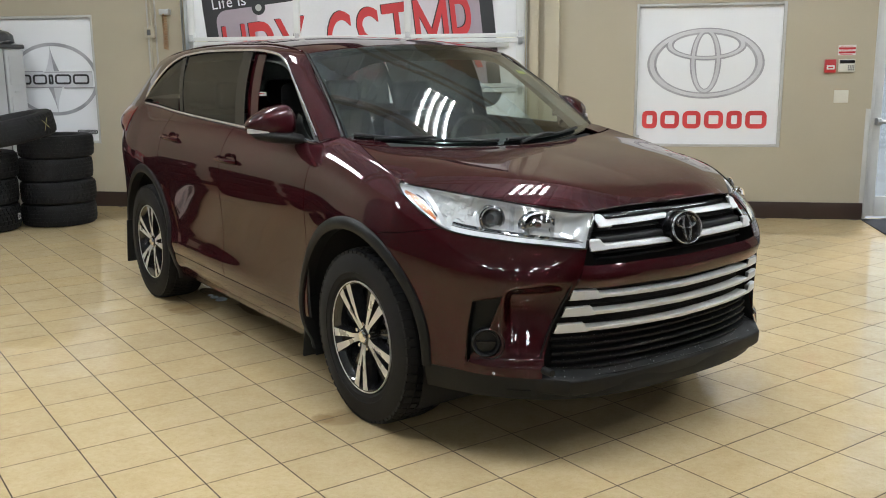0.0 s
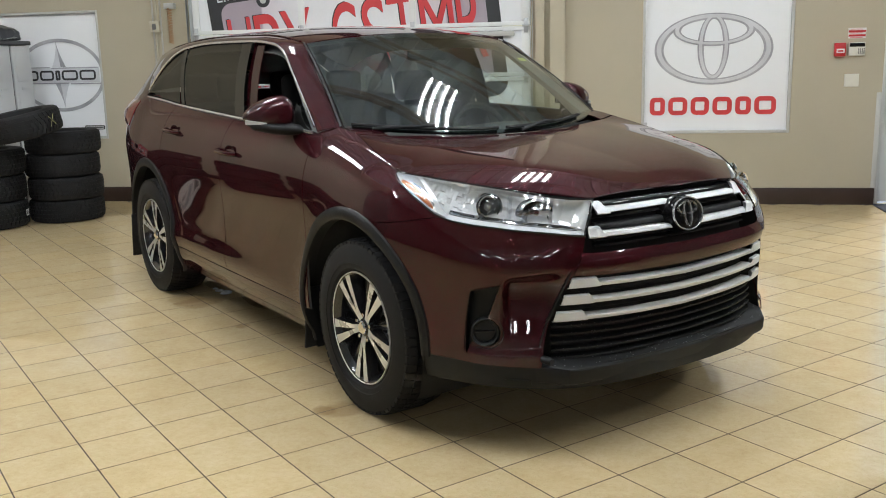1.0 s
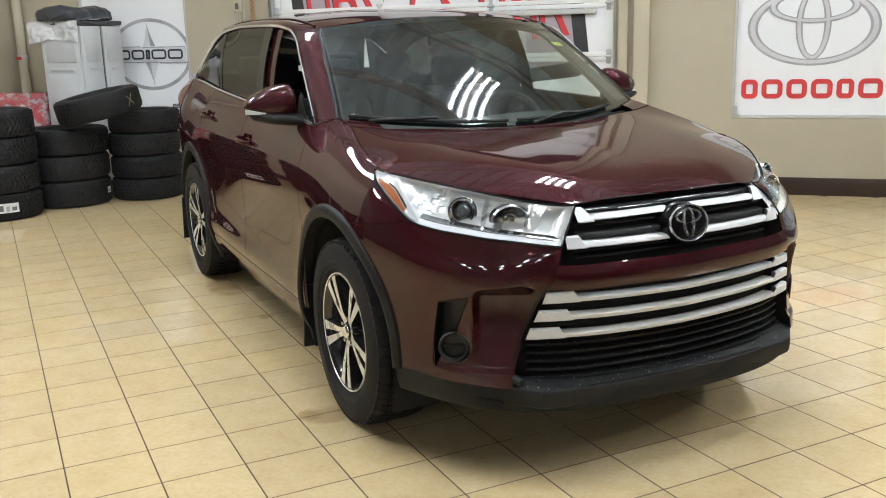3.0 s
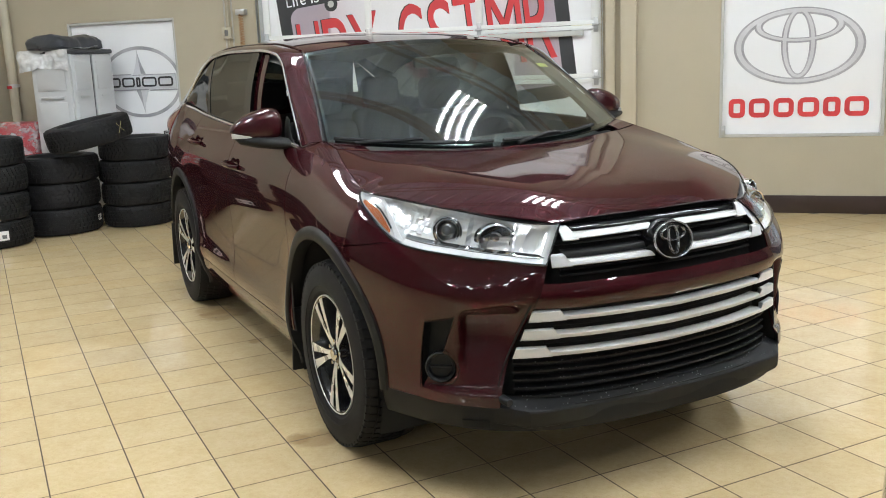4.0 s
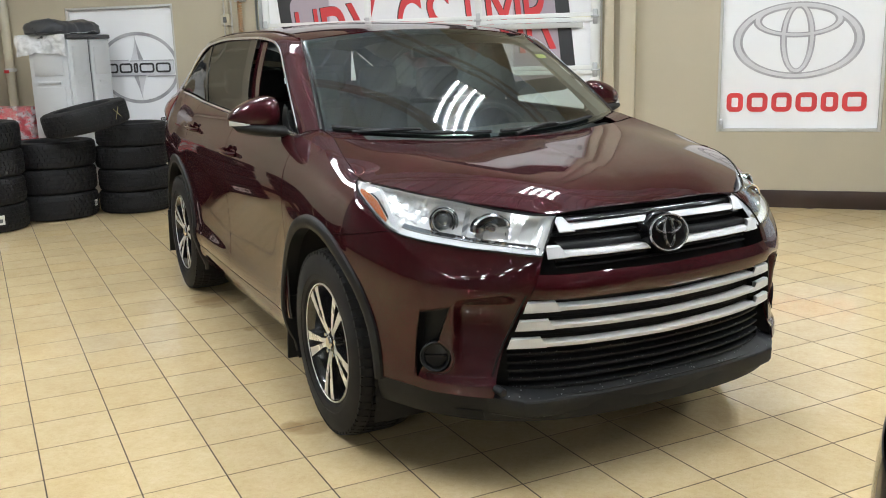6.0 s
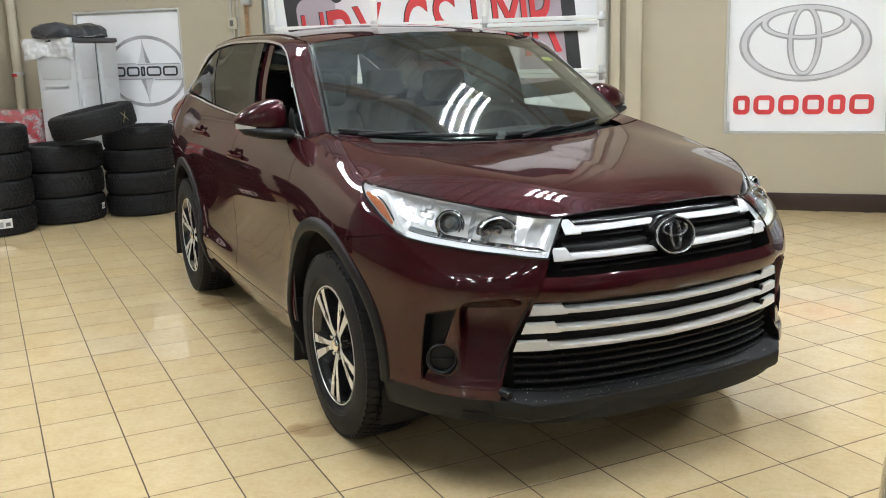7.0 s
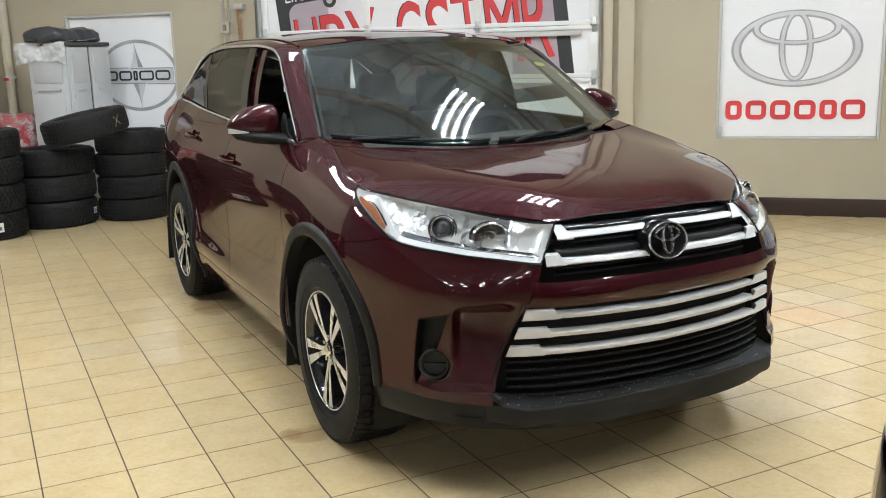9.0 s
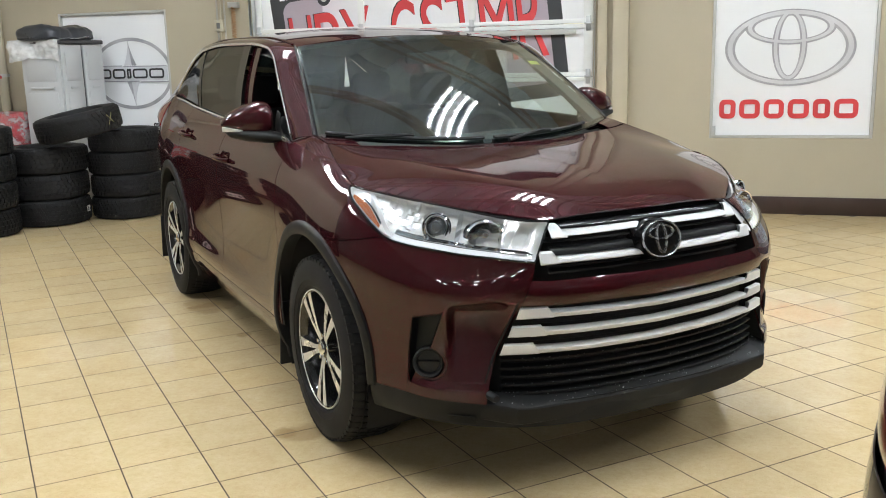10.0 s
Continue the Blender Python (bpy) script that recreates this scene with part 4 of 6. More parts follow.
for sgn in (-1, 1):
    part("pillar_rail", finish(lattice([[mirrored(Vector(light_top(y)).lerp(Vector(pillar_line(y)), t) + Vector((.010, 0, .006)) * math.sin(math.pi * t), sgn) for y in spread(.469, 3.19, 110)] for t in spread(0, 1, 9)])), PAINT, car, thick=.004, smooth=60)
    moulding = [mirrored(screen(1.004, v, .004), sgn) for v in spread(.0, 1, 40)]
    part("screen_moulding", tube_bm(moulding, .006, 8, flat=.5), PLASTIC, car, "dark grey moulding beside the windscreen")
    if sgn < 0:
        part("inner_pillar", finish(patch(lambda y, v: side_light(y + .06 * (v - .5), v, -.022), spread(1.25, 1.385, 6), spread(0, 1, 20), sgn)), PAINT, car, "dark red door pillar", thick=.004)
    # rear pillar
    rows = []
    for k in spread(0, 1, 16):
        a, b = Vector(upper_edge(2.0 + .36 * .19 + (2.50 - 2.0684) * k)), Vector(light_top(3.19)).lerp(Vector(pillar_line(3.19)), k)
        rows.append([mirrored(a.lerp(b, t), sgn) for t in spread(0, 1, 10)])
    part("rear_pillar", finish(lattice(rows)), PAINT, car, thick=.004)
    # side glass
    for nm, a, b, mat, lab in (("front_side_window", .475, 1.40, GLASS_SIDE, "lightly tinted front side window"), ("rear_side_window", 1.50, 2.42, GLASS_DARK, "dark privacy glass"), ("quarter_window", 2.47, 3.185, GLASS_DARK, "dark privacy glass quarter window")):
        if sgn < 0 and nm == "front_side_window":
            continue                                 # this window is wound down
        g = part(nm, finish(patch(lambda y, v: side_light(y, v, -.006), spread(a, b, 30), spread(.0, 1.0, 20), sgn)), mat, car, lab, smooth=60)
        g.visible_shadow = False
    for a, b in ((1.385, 1.515), (2.41, 2.475)):
        part("window_pillar", finish(patch(lambda y, v: side_light(y + (.06 if a < 2 else .10) * (v - .5), v, -.003), spread(a, b, 6), spread(0, 1, 20), sgn)), GLOSS_BLACK, car, "gloss black window pillar", thick=.004)
    outline = [mirrored(Vector(light_top(y)) + Vector((.004, 0, 0)), sgn) for y in spread(.50, 3.17, 90)]
    part("window_trim", tube_bm(outline, .0075, 8, flat=.6, up=(sgn, 0, 0)), TRIM_CHROME, car, "chrome window surround")
    belt = [mirrored(side_light(y, 0, .008), sgn) for y in spread(.50, 3.17, 70)]
    part("window_trim", tube_bm(belt, .009, 8, flat=.6, up=(sgn, 0, 0)), TRIM_CHROME, car, "chrome window surround")
    ditch = [mirrored(Vector((roof_edge(y)[0] - .004, y, roof_edge(y)[1] + .002)), sgn) for y in spread(1.02, 3.38, 60)]
    part("roof_strip", tube_bm(ditch, .008, 8, flat=.7), PAINT, car)
for sgn in (-1, 1):
    rows = []
    for y in spread(.50, 2.9, 70):
        a, b = Vector(pillar_line(y)), Vector(light_top(y))
        k = smooth_step(y, .5, 1.1)
        rows.append([mirrored(q, sgn) for q in (a + Vector((-.004, -.012, -.016)), a + Vector((-.030, .02, -.030)), a.lerp(b, .5) + Vector((-.045, .02, -.05)), b + Vector((-.022, .055 * (1 - k) + .01, -.035 - .02 * k)))])
    part("pillar_trim", finish(lattice(rows)), PILLAR_TRIM, car, "grey inner trim of the pillar and roof rail", thick=.004, smooth=60)
# tailgate
part("tailgate_glass", finish(lattice([[Vector((u * (.58 + .10 * t), 3.42 + .08 * (1 - u * u) + .30 * t, 1.555 + .045 * (1 - u * u) - .26 * t)) for u in spread(-1, 1, 31)] for t in spread(0, 1, 14)])), GLASS_DARK, car, "dark rear window", thick=.004)
part("tailgate", finish(lattice([[mirrored(shell(3 - abs(s) * .49, r), -1 if s < 0 else 1) for s in spread(-1, 1, 71)] for r in spread(.1, 1, 40)])), PAINT, car, thick=.004)

# lamps
for sgn in (-1, 1):
    def lens_pt(k, w, out):
        """k along the lamp from the grille to its tail, w up."""
        s_low, s_top = .302 + (.838 - .302) * k, .262 + (.838 - .262) * k
        lo = lamp_low(s_low)[0]
        s = s_low + (s_top - s_low) * w
        return mirrored(shell(s, lo + (.996 - lo) * w, out), sgn)

    ks, wv = spread(0, 1, 130), spread(0, 1, 32)
    rnd = random.Random(11)
    cells = {}
    rows = []
    for w in spread(0, 1, 25):
        row = []
        for k in spread(0, 1, 121):
            deep = .050 * (1 - abs(2 * w - 1) ** 4) * (1 - .85 * smooth_step(k, .60, .95)) * (.25 + .75 * smooth_step(k, .0, .10))
            cell = (int(k * 40), int(w * 7 + .5 * (int(k * 40) % 2)))            # cut facets of the turn signal's bowl
            if cell not in cells:
                cells[cell] = rnd.uniform(-1, 1)
            deep += .0060 * cells[cell] * min(1, 6 * w * (1 - w)) * smooth_step(k, .50, .56) * (1 - smooth_step(k, .80, .90))
            deep += .0055 * abs((k * 34) % 2 - 1) * smooth_step(.15, k, k + .001) * min(1, 5 * w * (1 - w)) if k < .15 else 0
            deep += .006 * math.sin(w * 21) * smooth_step(k, .14, .18) * (1 - smooth_step(k, .50, .55)) * min(1, 6 * w * (1 - w))
            row.append(lens_pt(k, w, -.005 - max(0, deep)))
        rows.append(row)
    lamp = part("headlight", finish(lattice(rows)), REFLECTOR, car, "clear headlight with chrome reflectors and an amber corner", smooth=14)
    lens = part("lens", finish(lattice([[lens_pt(k, w, .003) for k in ks] for w in wv])), LENS, lamp, "clear lens", smooth=60)
    lens.visible_shadow = False
    rim = [lens_pt(k, 0, .003) for k in ks] + [lens_pt(1, w, .003) for w in wv[1:]] + [lens_pt(k, 1, .003) for k in ks[::-1][1:]] + [lens_pt(0, w, .003) for w in wv[::-1][1:-1]]
    part("lamp_gasket", tube_bm(rim, .0035, 6, closed=True), GLOSS_BLACK, lamp, "thin black gasket")
    # the shadow along the lamp's top, put in as a dark strip
    part("lamp_brow", finish(lattice([[lens_pt(k, .93 + .07 * w, -.004 - .03 * (1 - w)) for k in spread(.01, .80, 50)] for w in spread(0, 1, 4)])), CAB_DARK, lamp, "dark grey strip for the shadow along the upper edge", thick=.002)
    # the white light guide along the foot, rising along the tail
    for nm, w0, w1, o, mat in (("light_guide", .025, .115, -.007, LIGHT_GUIDE), ("guide_groove", .118, .150, -.020, GLOSS_BLACK), ("chrome_blade", .152, .215, -.016, CHROME)):
        part(nm, finish(lattice([[lens_pt(k, w0 + (w1 - w0) * w, o - .014 * w) for k in spread(.015, .62, 60)] for w in spread(0, 1, 4)])), mat, lamp, {"light_guide": "white light guide", "guide_groove": "dark groove", "chrome_blade": "chrome blade"}[nm], thick=.002)
    part("light_guide", finish(lattice([[lens_pt(.605 + .245 * w + (.060 - .018 * w) * q, .03 + .90 * w, -.008 - .006 * q) for q in spread(0, 1, 5)] for w in spread(0, 1, 30)])), LIGHT_GUIDE, lamp, "white light guide rising along the tail", thick=.002)
    amber_top = spline([(.69, .12), (.75, .27), (.82, .40), (.88, .42), (.93, .32)])
    part("amber_reflector", finish(lattice([[lens_pt(k, .07 + (amber_top(k)[0] - .07) * w, -.0045) for k in spread(.70, .93, 24)] for w in spread(0, 1, 10)])), AMBER, lamp, "amber corner reflector", thick=.002)
    part("dark_trim", finish(lattice([[lens_pt(k, amber_top(k)[0] + .015 + .07 * w, -.006) for k in spread(.70, .86, 16)] for w in spread(0, 1, 4)])), GLOSS_BLACK, lamp, "dark inner trim", thick=.002)
    part("tail_edge", finish(lattice([[lens_pt(k, .01 + .035 * w, -.003) for k in spread(.62, .98, 30)] for w in spread(0, 1, 3)])), CHROME, lamp, "bright lower edge", thick=.001)
    part("tail_edge", finish(lattice([[lens_pt(k, .90 - .30 * smooth_step(k, .88, 1) + .05 * w, -.004) for k in spread(.78, .99, 20)] for w in spread(0, 1, 3)])), LIGHT_GUIDE, lamp, "pale upper edge", thick=.001)

    def lamp_axis(k, w, wide):
        c = lens_pt(k, w, -.028)
        d = ((lens_pt(k, w, .02) - c).normalized() + Vector((0, -1.2, .10))).normalized()
        return Matrix.Translation(c) @ d.to_track_quat("X", "Z").to_matrix().to_4x4() @ Matrix.Diagonal((1, wide, 1, 1))

    rad = .047                                          # the outer lamp: a glass projector in chrome rings
    ring = part("lamp_bowl", revolve([(rad * .80, -.02), (rad * .84, .008), (rad * .90, .014), (rad * .97, .012), (rad * 1.0, -.002), (rad * 1.04, .006), (rad * 1.10, .008), (rad * 1.14, -.03)], 48), CHROME, lamp, "chrome ring round the projector", at=lamp_axis(.440, .475, 1), smooth=25)
    part("projector", revolve([(0, .020), (rad * .25, .0185), (rad * .48, .013), (rad * .66, .004), (rad * .70, -.004)], 40), DOME, ring, "smoky glass projector lens", smooth=60)
    part("inner_ring", revolve([(rad * .69, -.008), (rad * .71, .005), (rad * .76, .005), (rad * .78, -.010)], 40), GLOSS_BLACK, ring, "black inner ring")
    rad = .049                                          # the inner lamp: an oval bowl with a shaded upper half
    ring = part("lamp_bowl", revolve([(0, -.040), (rad * .25, -.038), (rad * .55, -.026), (rad * .80, -.008), (rad * .92, .008), (rad * .99, .011), (rad * 1.06, .004), (rad * 1.09, -.03)], 48), CHROME, lamp, "oval chrome lamp bowl", at=lamp_axis(.232, .485, 1.30), smooth=20)
    part("bowl_shade", lattice([[(-.001 - .012 * (1 - q), rad * (.42 + .50 * q) * math.cos(a), rad * (.42 + .50 * q) * math.sin(a)) for a in spread(radians(12), radians(168), 24)] for q in spread(0, 1, 5)]), GLOSS_BLACK, ring, "dark upper half of the bowl", thick=.002)
    part("bulb_cap", revolve([(0, .006), (.009, .004), (.013, -.002), (.014, -.035)], 20), CHROME, ring, "chrome bulb cap")
    for k, ww in ((.335, .09), (.150, .05)):
        part("divider", finish(lattice([[lens_pt(k + .03 * w + dk, .20 + .66 * w, o) for dk, o in ((-.012, -.050), (0, -.016), (.012, -.050))] for w in spread(0, 1, 6)])), CHROME, lamp, "chrome divider", thick=.003)
    # fog lamp
    rows = []
    fog_edge = FOG[:2] + [(.781, .556)] + [(.787 + .044 * math.cos(a), .488 + .060 * math.sin(a)) for a in spread(1.88, 5.0, 14)] + [(.808, .428), (.835, .400)]
    cxz = (.795, .50)
    pts = []
    for i in range(len(fog_edge)):
        (xa, za), (xb, zb) = fog_edge[i], fog_edge[(i + 1) % len(fog_edge)]
        pts += [(xa + (xb - xa) * t, za + (zb - za) * t) for t in spread(0, 1, 5)[:-1]]
    for out, grow in ((.003, 1.03), (-.002, .99), (-.047, .985)):
        rows.append([mirrored(shell_x(cxz[0] + (x - cxz[0]) * grow, cxz[1] + (z - cxz[1]) * grow, out), sgn) for x, z in pts])
    bez = lattice(rows, close=True)
    lattice([[mirrored(shell_x(x, z, -.045), sgn) for x in spread(.752, .85, 10)] for z in spread(.39, .685, 20)], bez)
    fog = part("fog_lamp", finish(bez), PLASTIC, car, "round fog lamp blank in a black bezel", smooth=30)
    c = shell_x(.790, .488, -.010)
    m = Matrix.Translation((sgn * c.x, c.y, c.z)) @ Vector((sgn * .55, -.85, .03)).to_track_quat("X", "Z").to_matrix().to_4x4()
    part("fog_ring", revolve([(.050, -.03), (.055, .012), (.051, .018), (.043, .012), (.039, -.004), (.0, -.004)], 40), PLASTIC, fog, "round black ring", at=m)
    part("fog_rib", box_bm(-.008, .004, -.038, .038, -.004, .004, bevel=.002), PLASTIC, fog, at=m)
    # tail lamp
    tl = lattice([[mirrored(shell(s, r, .004 + .03 * math.sin(math.pi * min(1, max(0, (s - 2.22) / .28))) * math.sin(math.pi * (r - .80) / .16)), sgn) for s in spread(2.22, 2.50, 20)] for r in spread(.80, .96, 14)])
    part("tail_lamp", finish(tl), TAIL_RED, car, "red tail lamp", thick=.01)

WHEEL_Y = -.043                       # the axles stand a little ahead of the arches


# wheels
def wheel(x, y, sgn, front):
    w = part("wheel", revolve([(.242, -.120), (.257, -.132), (.300, -.142), (.352, -.137), (.3785, -.118), (.3800, -.07), (.3805, 0), (.3800, .06), (.3785, .100), (.354, .117), (.302, .122), (.285, .123), (.283, .120), (.262, .117), (.257, .112), (.242, .100)], 72),
             RUBBER, car, "black winter-worn tyre on a twin-spoke alloy rim", at=pose(x, y, TYRE_R - .007, 0, 0, 0) @ Matrix.Diagonal((sgn, 1, 1, 1)))
    grow = TYRE_R / .372
    blocks = bmesh.new()
    for i in range(64):
        a0 = 2 * math.pi * i / 64
        for j, (xa, xb, off, sk) in enumerate(((-.130, -.078, .0, .25), (-.070, -.026, .5, .6), (-.019, .019, .15, 0), (.026, .062, .65, -.6), (.070, .112, .3, -.25))):
            da = 2 * math.pi / 64 * .39
            ac = a0 + off * 2 * math.pi / 64
            vs = []
            for rr in (.358 * grow, .3722 * grow):
                for xx, aa in ((xa, ac - da), (xb, ac - da), (xb, ac + da), (xa, ac + da)):
                    aa += sk * (xx - (xa + xb) / 2)
                    r2 = rr - (.010 if abs(xx) > .1 else 0)
                    vs.append(blocks.verts.new((xx, r2 * math.cos(aa), r2 * math.sin(aa))))
            for q in ((4, 5, 6, 7), (0, 1, 5, 4), (1, 2, 6, 5), (2, 3, 7, 6), (3, 0, 4, 7)):
                blocks.faces.new([vs[k] for k in q])
    bmesh.ops.recalc_face_normals(blocks, faces=blocks.faces)
    part("tread", blocks, RUBBER, w, "tread blocks", smooth=0, kind="stuff")
    rim = part("rim", revolve([(.247, -.10), (.210, -.09), (.205, .05), (.223, .092), (.240, .098), (.245, .104), (.244, .110), (.237, .110), (.223, .098), (.214, .085)], 72), ALLOY_BLACK, w, "gloss black rim barrel")
    part("rim_edge", revolve([(.2455, .106), (.244, .1125), (.2405, .1125), (.238, .107)], 72), MACHINED, w, "bright machined rim edge")
    part("brake_disc", revolve([(.06, .01), (.155, .01), (.155, -.012), (.06, -.012)], 40), ALU, w, "steel brake disc")
    part("barrel_back", revolve([(0, -.03), (.2, -.03)], 32), DARK, w)
    def at_r(rad, ang, hw, xx, side=0.0):
        """Two edges of a spoke at a radius, the whole moved sideways."""
        c, s = math.cos(ang), math.sin(ang)
        return [Vector((xx, rad * c - (hw * t + side) * s, rad * s + (hw * t + side) * c)) for t in (-1, 1)]

    for i in range(5):
        base = 2 * math.pi * i / 5 - .28
        for k in (-1, 1):
            stations = [(.030, .0105, .088, .006), (.062, .0105, .094, .008), (.085, .0095, .098, .0115), (.15, .0142, .103, .0235), (.205, .0180, .106, .033), (.234, .0215, .106, .0380)]
            rows = []
            for rad, hw, xx, side in stations:
                l, r = at_r(rad, base, hw, xx, k * side)
                l2, r2 = at_r(rad, base, hw * 1.1 + .004, xx - .050, k * side)
                rows.append([l2, l, r, r2])
            spoke = part("spoke", finish(lattice(rows)), ALLOY_BLACK, w, "twin alloy spoke", smooth=30)
            rows = [at_r(rad, base, hw * .95, xx + .0015, k * side) for rad, hw, xx, side in stations]
            part("spoke_face", lattice(rows), MACHINED, spoke, "bright machined face", smooth=30, thick=.001)
        # gloss black webs between the arms and, set back, between the pairs
        for ang, sizes in ((base, ((.07, .008, .082), (.14, .016, .080), (.225, .032, .080))), (base + math.pi / 5, ((.05, .012, .062), (.13, .020, .070), (.225, .032, .060)))):
            rows = []
            for rad, hw, xx in sizes:
                l, r = at_r(rad, ang, hw, xx)
                rows.append([l - Vector((.02, 0, 0)), l, (l + r) / 2 + Vector((.008, 0, 0)), r, r - Vector((.02, 0, 0))])
            part("web", finish(lattice(rows)), ALLOY_BLACK, w, thick=.004, smooth=20)
    part("hub", revolve([(0, .096), (.028, .096), (.031, .094), (.052, .088), (.060, .078), (.064, .04)], 40), ALLOY_BLACK, w, "gloss black hub")
    part("hub_cap", revolve([(0, .108), (.022, .107), (.028, .102), (.029, .098)], 32), CHROME, w, "small round hub cap")
    for i in range(5):
        a = 2 * math.pi * i / 5 - .28 + math.pi / 5
        part("wheel_nut", revolve([(0, .098), (.008, .098), (.010, .092), (.010, .07)], 8), CHROME, w, at=pose(0, .057 * math.cos(a), .057 * math.sin(a)))
    return w


wf = wheel(-.838, WHEEL_Y, -1, True)
for x, y, sgn in ((.838, WHEEL_Y, 1), (-.838, AXLE_R + WHEEL_Y, -1), (.838, AXLE_R + WHEEL_Y, 1)):
    copy_thing(wf, pose(x, y, TYRE_R - .007) @ Matrix.Rotation(.5 * y, 4, "X"))
for w in [o for o in car.children if o.name.startswith("wheel") and not o.name.startswith("wheel_liner")]:
    if w.location.x > 0:
        w.scale.x = 1
    else:
        w.scale.x = -1

# mirrors
for sgn in (-1, 1):
    body = bmesh.new()
    bmesh.ops.create_uvsphere(body, u_segments=48, v_segments=28, radius=1)
    for v in body.verts:
        x, y, z = v.co
        sx = -abs(x) ** .45 if x < 0 else x ** .9
        t = (sx + 1) / 2                              # 0 at the door, 1 at the outer tip
        half = .086 * (1 - .60 * t * t)
        q = Vector((.862 + .226 * t, .715 + (.075 if y > 0 else .10) * math.copysign(abs(y) ** .8, y) * (1 - .25 * t) + .03 * t, 1.268 - .018 * t + half * math.copysign(abs(z) ** .75, z)))
        v.co = mirrored(q, sgn)
    bmesh.ops.bisect_plane(body, geom=body.faces[:] + body.edges[:] + body.verts[:], plane_co=(0, .62, 1.213), plane_no=(0, -.10, 1), clear_inner=True)
    mirror = part("door_mirror", finish(body), PAINT, car, "dark red door mirror on a black foot", smooth=60)
    foot = [(1.072, .735, 1.222), (1.05, .705, 1.206), (.98, .680, 1.196), (.90, .665, 1.188), (.855, .640, 1.182), (.825, .615, 1.178)]
    part("mirror_base", tube_bm([mirrored(q, sgn) for q in foot], [.014, .036, .050, .054, .044, .030], 16, flat=.56), PLASTIC, mirror, "black lower housing", smooth=60)
    rows = [[mirrored(Vector((1.018 + .064 * k, .640 + .085 * k * k, 1.222 + .004 * k + (.004 + .018 * k) * w)), sgn) for k in spread(0, 1, 12)] for w in (-.5, .5)]
    part("indicator", lattice(rows), ALU_PAINT, mirror, "clear indicator strip", thick=.008)
    glass_m = lattice([[mirrored(Vector((.89 + .15 * k, .792 + .002, 1.222 + .085 * w * (1 - .45 * k))), sgn) for k in spread(0, 1, 6)] for w in spread(0, 1, 5)])
    part("mirror_glass", glass_m, CHROME, mirror, "mirror glass", thick=.003)
    tri = lattice([[mirrored(side_light(y, v * max(.02, (y - .475) / .22) * .9 if y < .66 else v * .70, .002), sgn) for v in spread(0, 1, 8)] for y in spread(.48, .70, 12)])
    part("mirror_triangle", finish(tri), PLASTIC, mirror, "black corner panel", thick=.004)

# beads of water left on the nose
rnd = random.Random(5)
beads = bmesh.new()


def bead(p, n, rad):
    q = Vector(n).to_track_quat("Z", "Y").to_matrix().to_4x4()
    b = bmesh.new()
    bmesh.ops.create_icosphere(b, subdivisions=1, radius=rad)
    joined(beads, b, Matrix.Translation(p) @ q @ Matrix.Diagonal((1, 1, .6, 1)))


for _ in range(70):
    u, v = rnd.uniform(-.95, .95), rnd.uniform(.04, .75)
    p = bonnet(abs(u), v)
    bead(mirrored(p, -1 if u < 0 else 1), (0, -.2, 1), rnd.uniform(.0009, .0021))
for _ in range(150):
    x, z = rnd.uniform(-.60, .60), rnd.choice((.500, .470, .440, .410, .380)) + .0055
    bead(mirrored(shell_x(abs(x) * .98, z - .012 * (1 - abs(x) / .6), -.031), -1 if x < 0 else 1), (0, -.5, 1), rnd.uniform(.0012, .0026))
for _ in range(80):
    x, k = rnd.uniform(-.64, .64), rnd.uniform(0, 1)
    bead(Vector((x, lip_y(x) + .012 + .066 * k, .355 + .024 * k + .012 * smooth_step(abs(x), .50, .66))), (0, -.4, 1), rnd.uniform(.0015, .0032))
part("water_beads", beads, BEAD, car, "small beads of water on the bonnet and grille", kind="stuff")

# wipers, sensor, sticker
for x0, x1, dv in ((-.74, -.10, .022), (-.05, .52, .022)):
    pts = [screen(abs(x) / .778, dv * (1 + .25 * math.sin(3 * x)), .012) for x in spread(x0, x1, 24)]
    pts = [Vector((x, p.y, p.z)) for x, p in zip(spread(x0, x1, 24), pts)]
    wp = part("wiper", tube_bm(pts, .010, 8, flat=.8), PLASTIC, car, "black wiper at rest")
    mid = pts[10]
    part("wiper_arm", tube_bm([pts[2] + Vector((0, -.05, -.012)), mid + Vector((0, -.006, .012)), mid + Vector((.06, 0, .01))], .008, 6), PLASTIC, wp)
st = lattice([[Vector((x, screen(x / .69, v, -.003).y, screen(x / .69, v, -.003).z)) for x in (.535, .612)] for v in (.655, .70)])
part("sticker", st, STICKER, car, "small yellow-green sticker on the windscreen", thick=.001)

# cabin
core = bmesh.new()
box_bm(-.60, .60, -.62, 3.55, .24, .80, core)
box_bm(-.87, .87, .55, 2.20, .26, .80, core)
box_bm(-.70, .70, 3.3, 3.72, .35, .95, core)
box_bm(-.60, .60, -.74, .20, .40, .93, core)
box_bm(-.56, .56, -.80, -.55, .275, .41, core)
box_bm(-.85, .85, .60, 2.17, .200, .30, core)
box_bm(-.58, .58, .20, 3.60, .205, .30, core)
part("chassis", core, DARK, car, "dark underbody", smooth=0)
dash = lattice([[Vector((x, .36 + .40 * t + .10 * (1 - (x / .75) ** 2) * t - .02, 1.115 + .025 * math.sin(math.pi * t) - .25 * smooth_step(t, .72, 1) + .02 * math.exp(-((x - .38) / .2) ** 2) * t)) for x in spread(-.74, .74, 30)] for t in spread(-.6, 1.1, 16)])
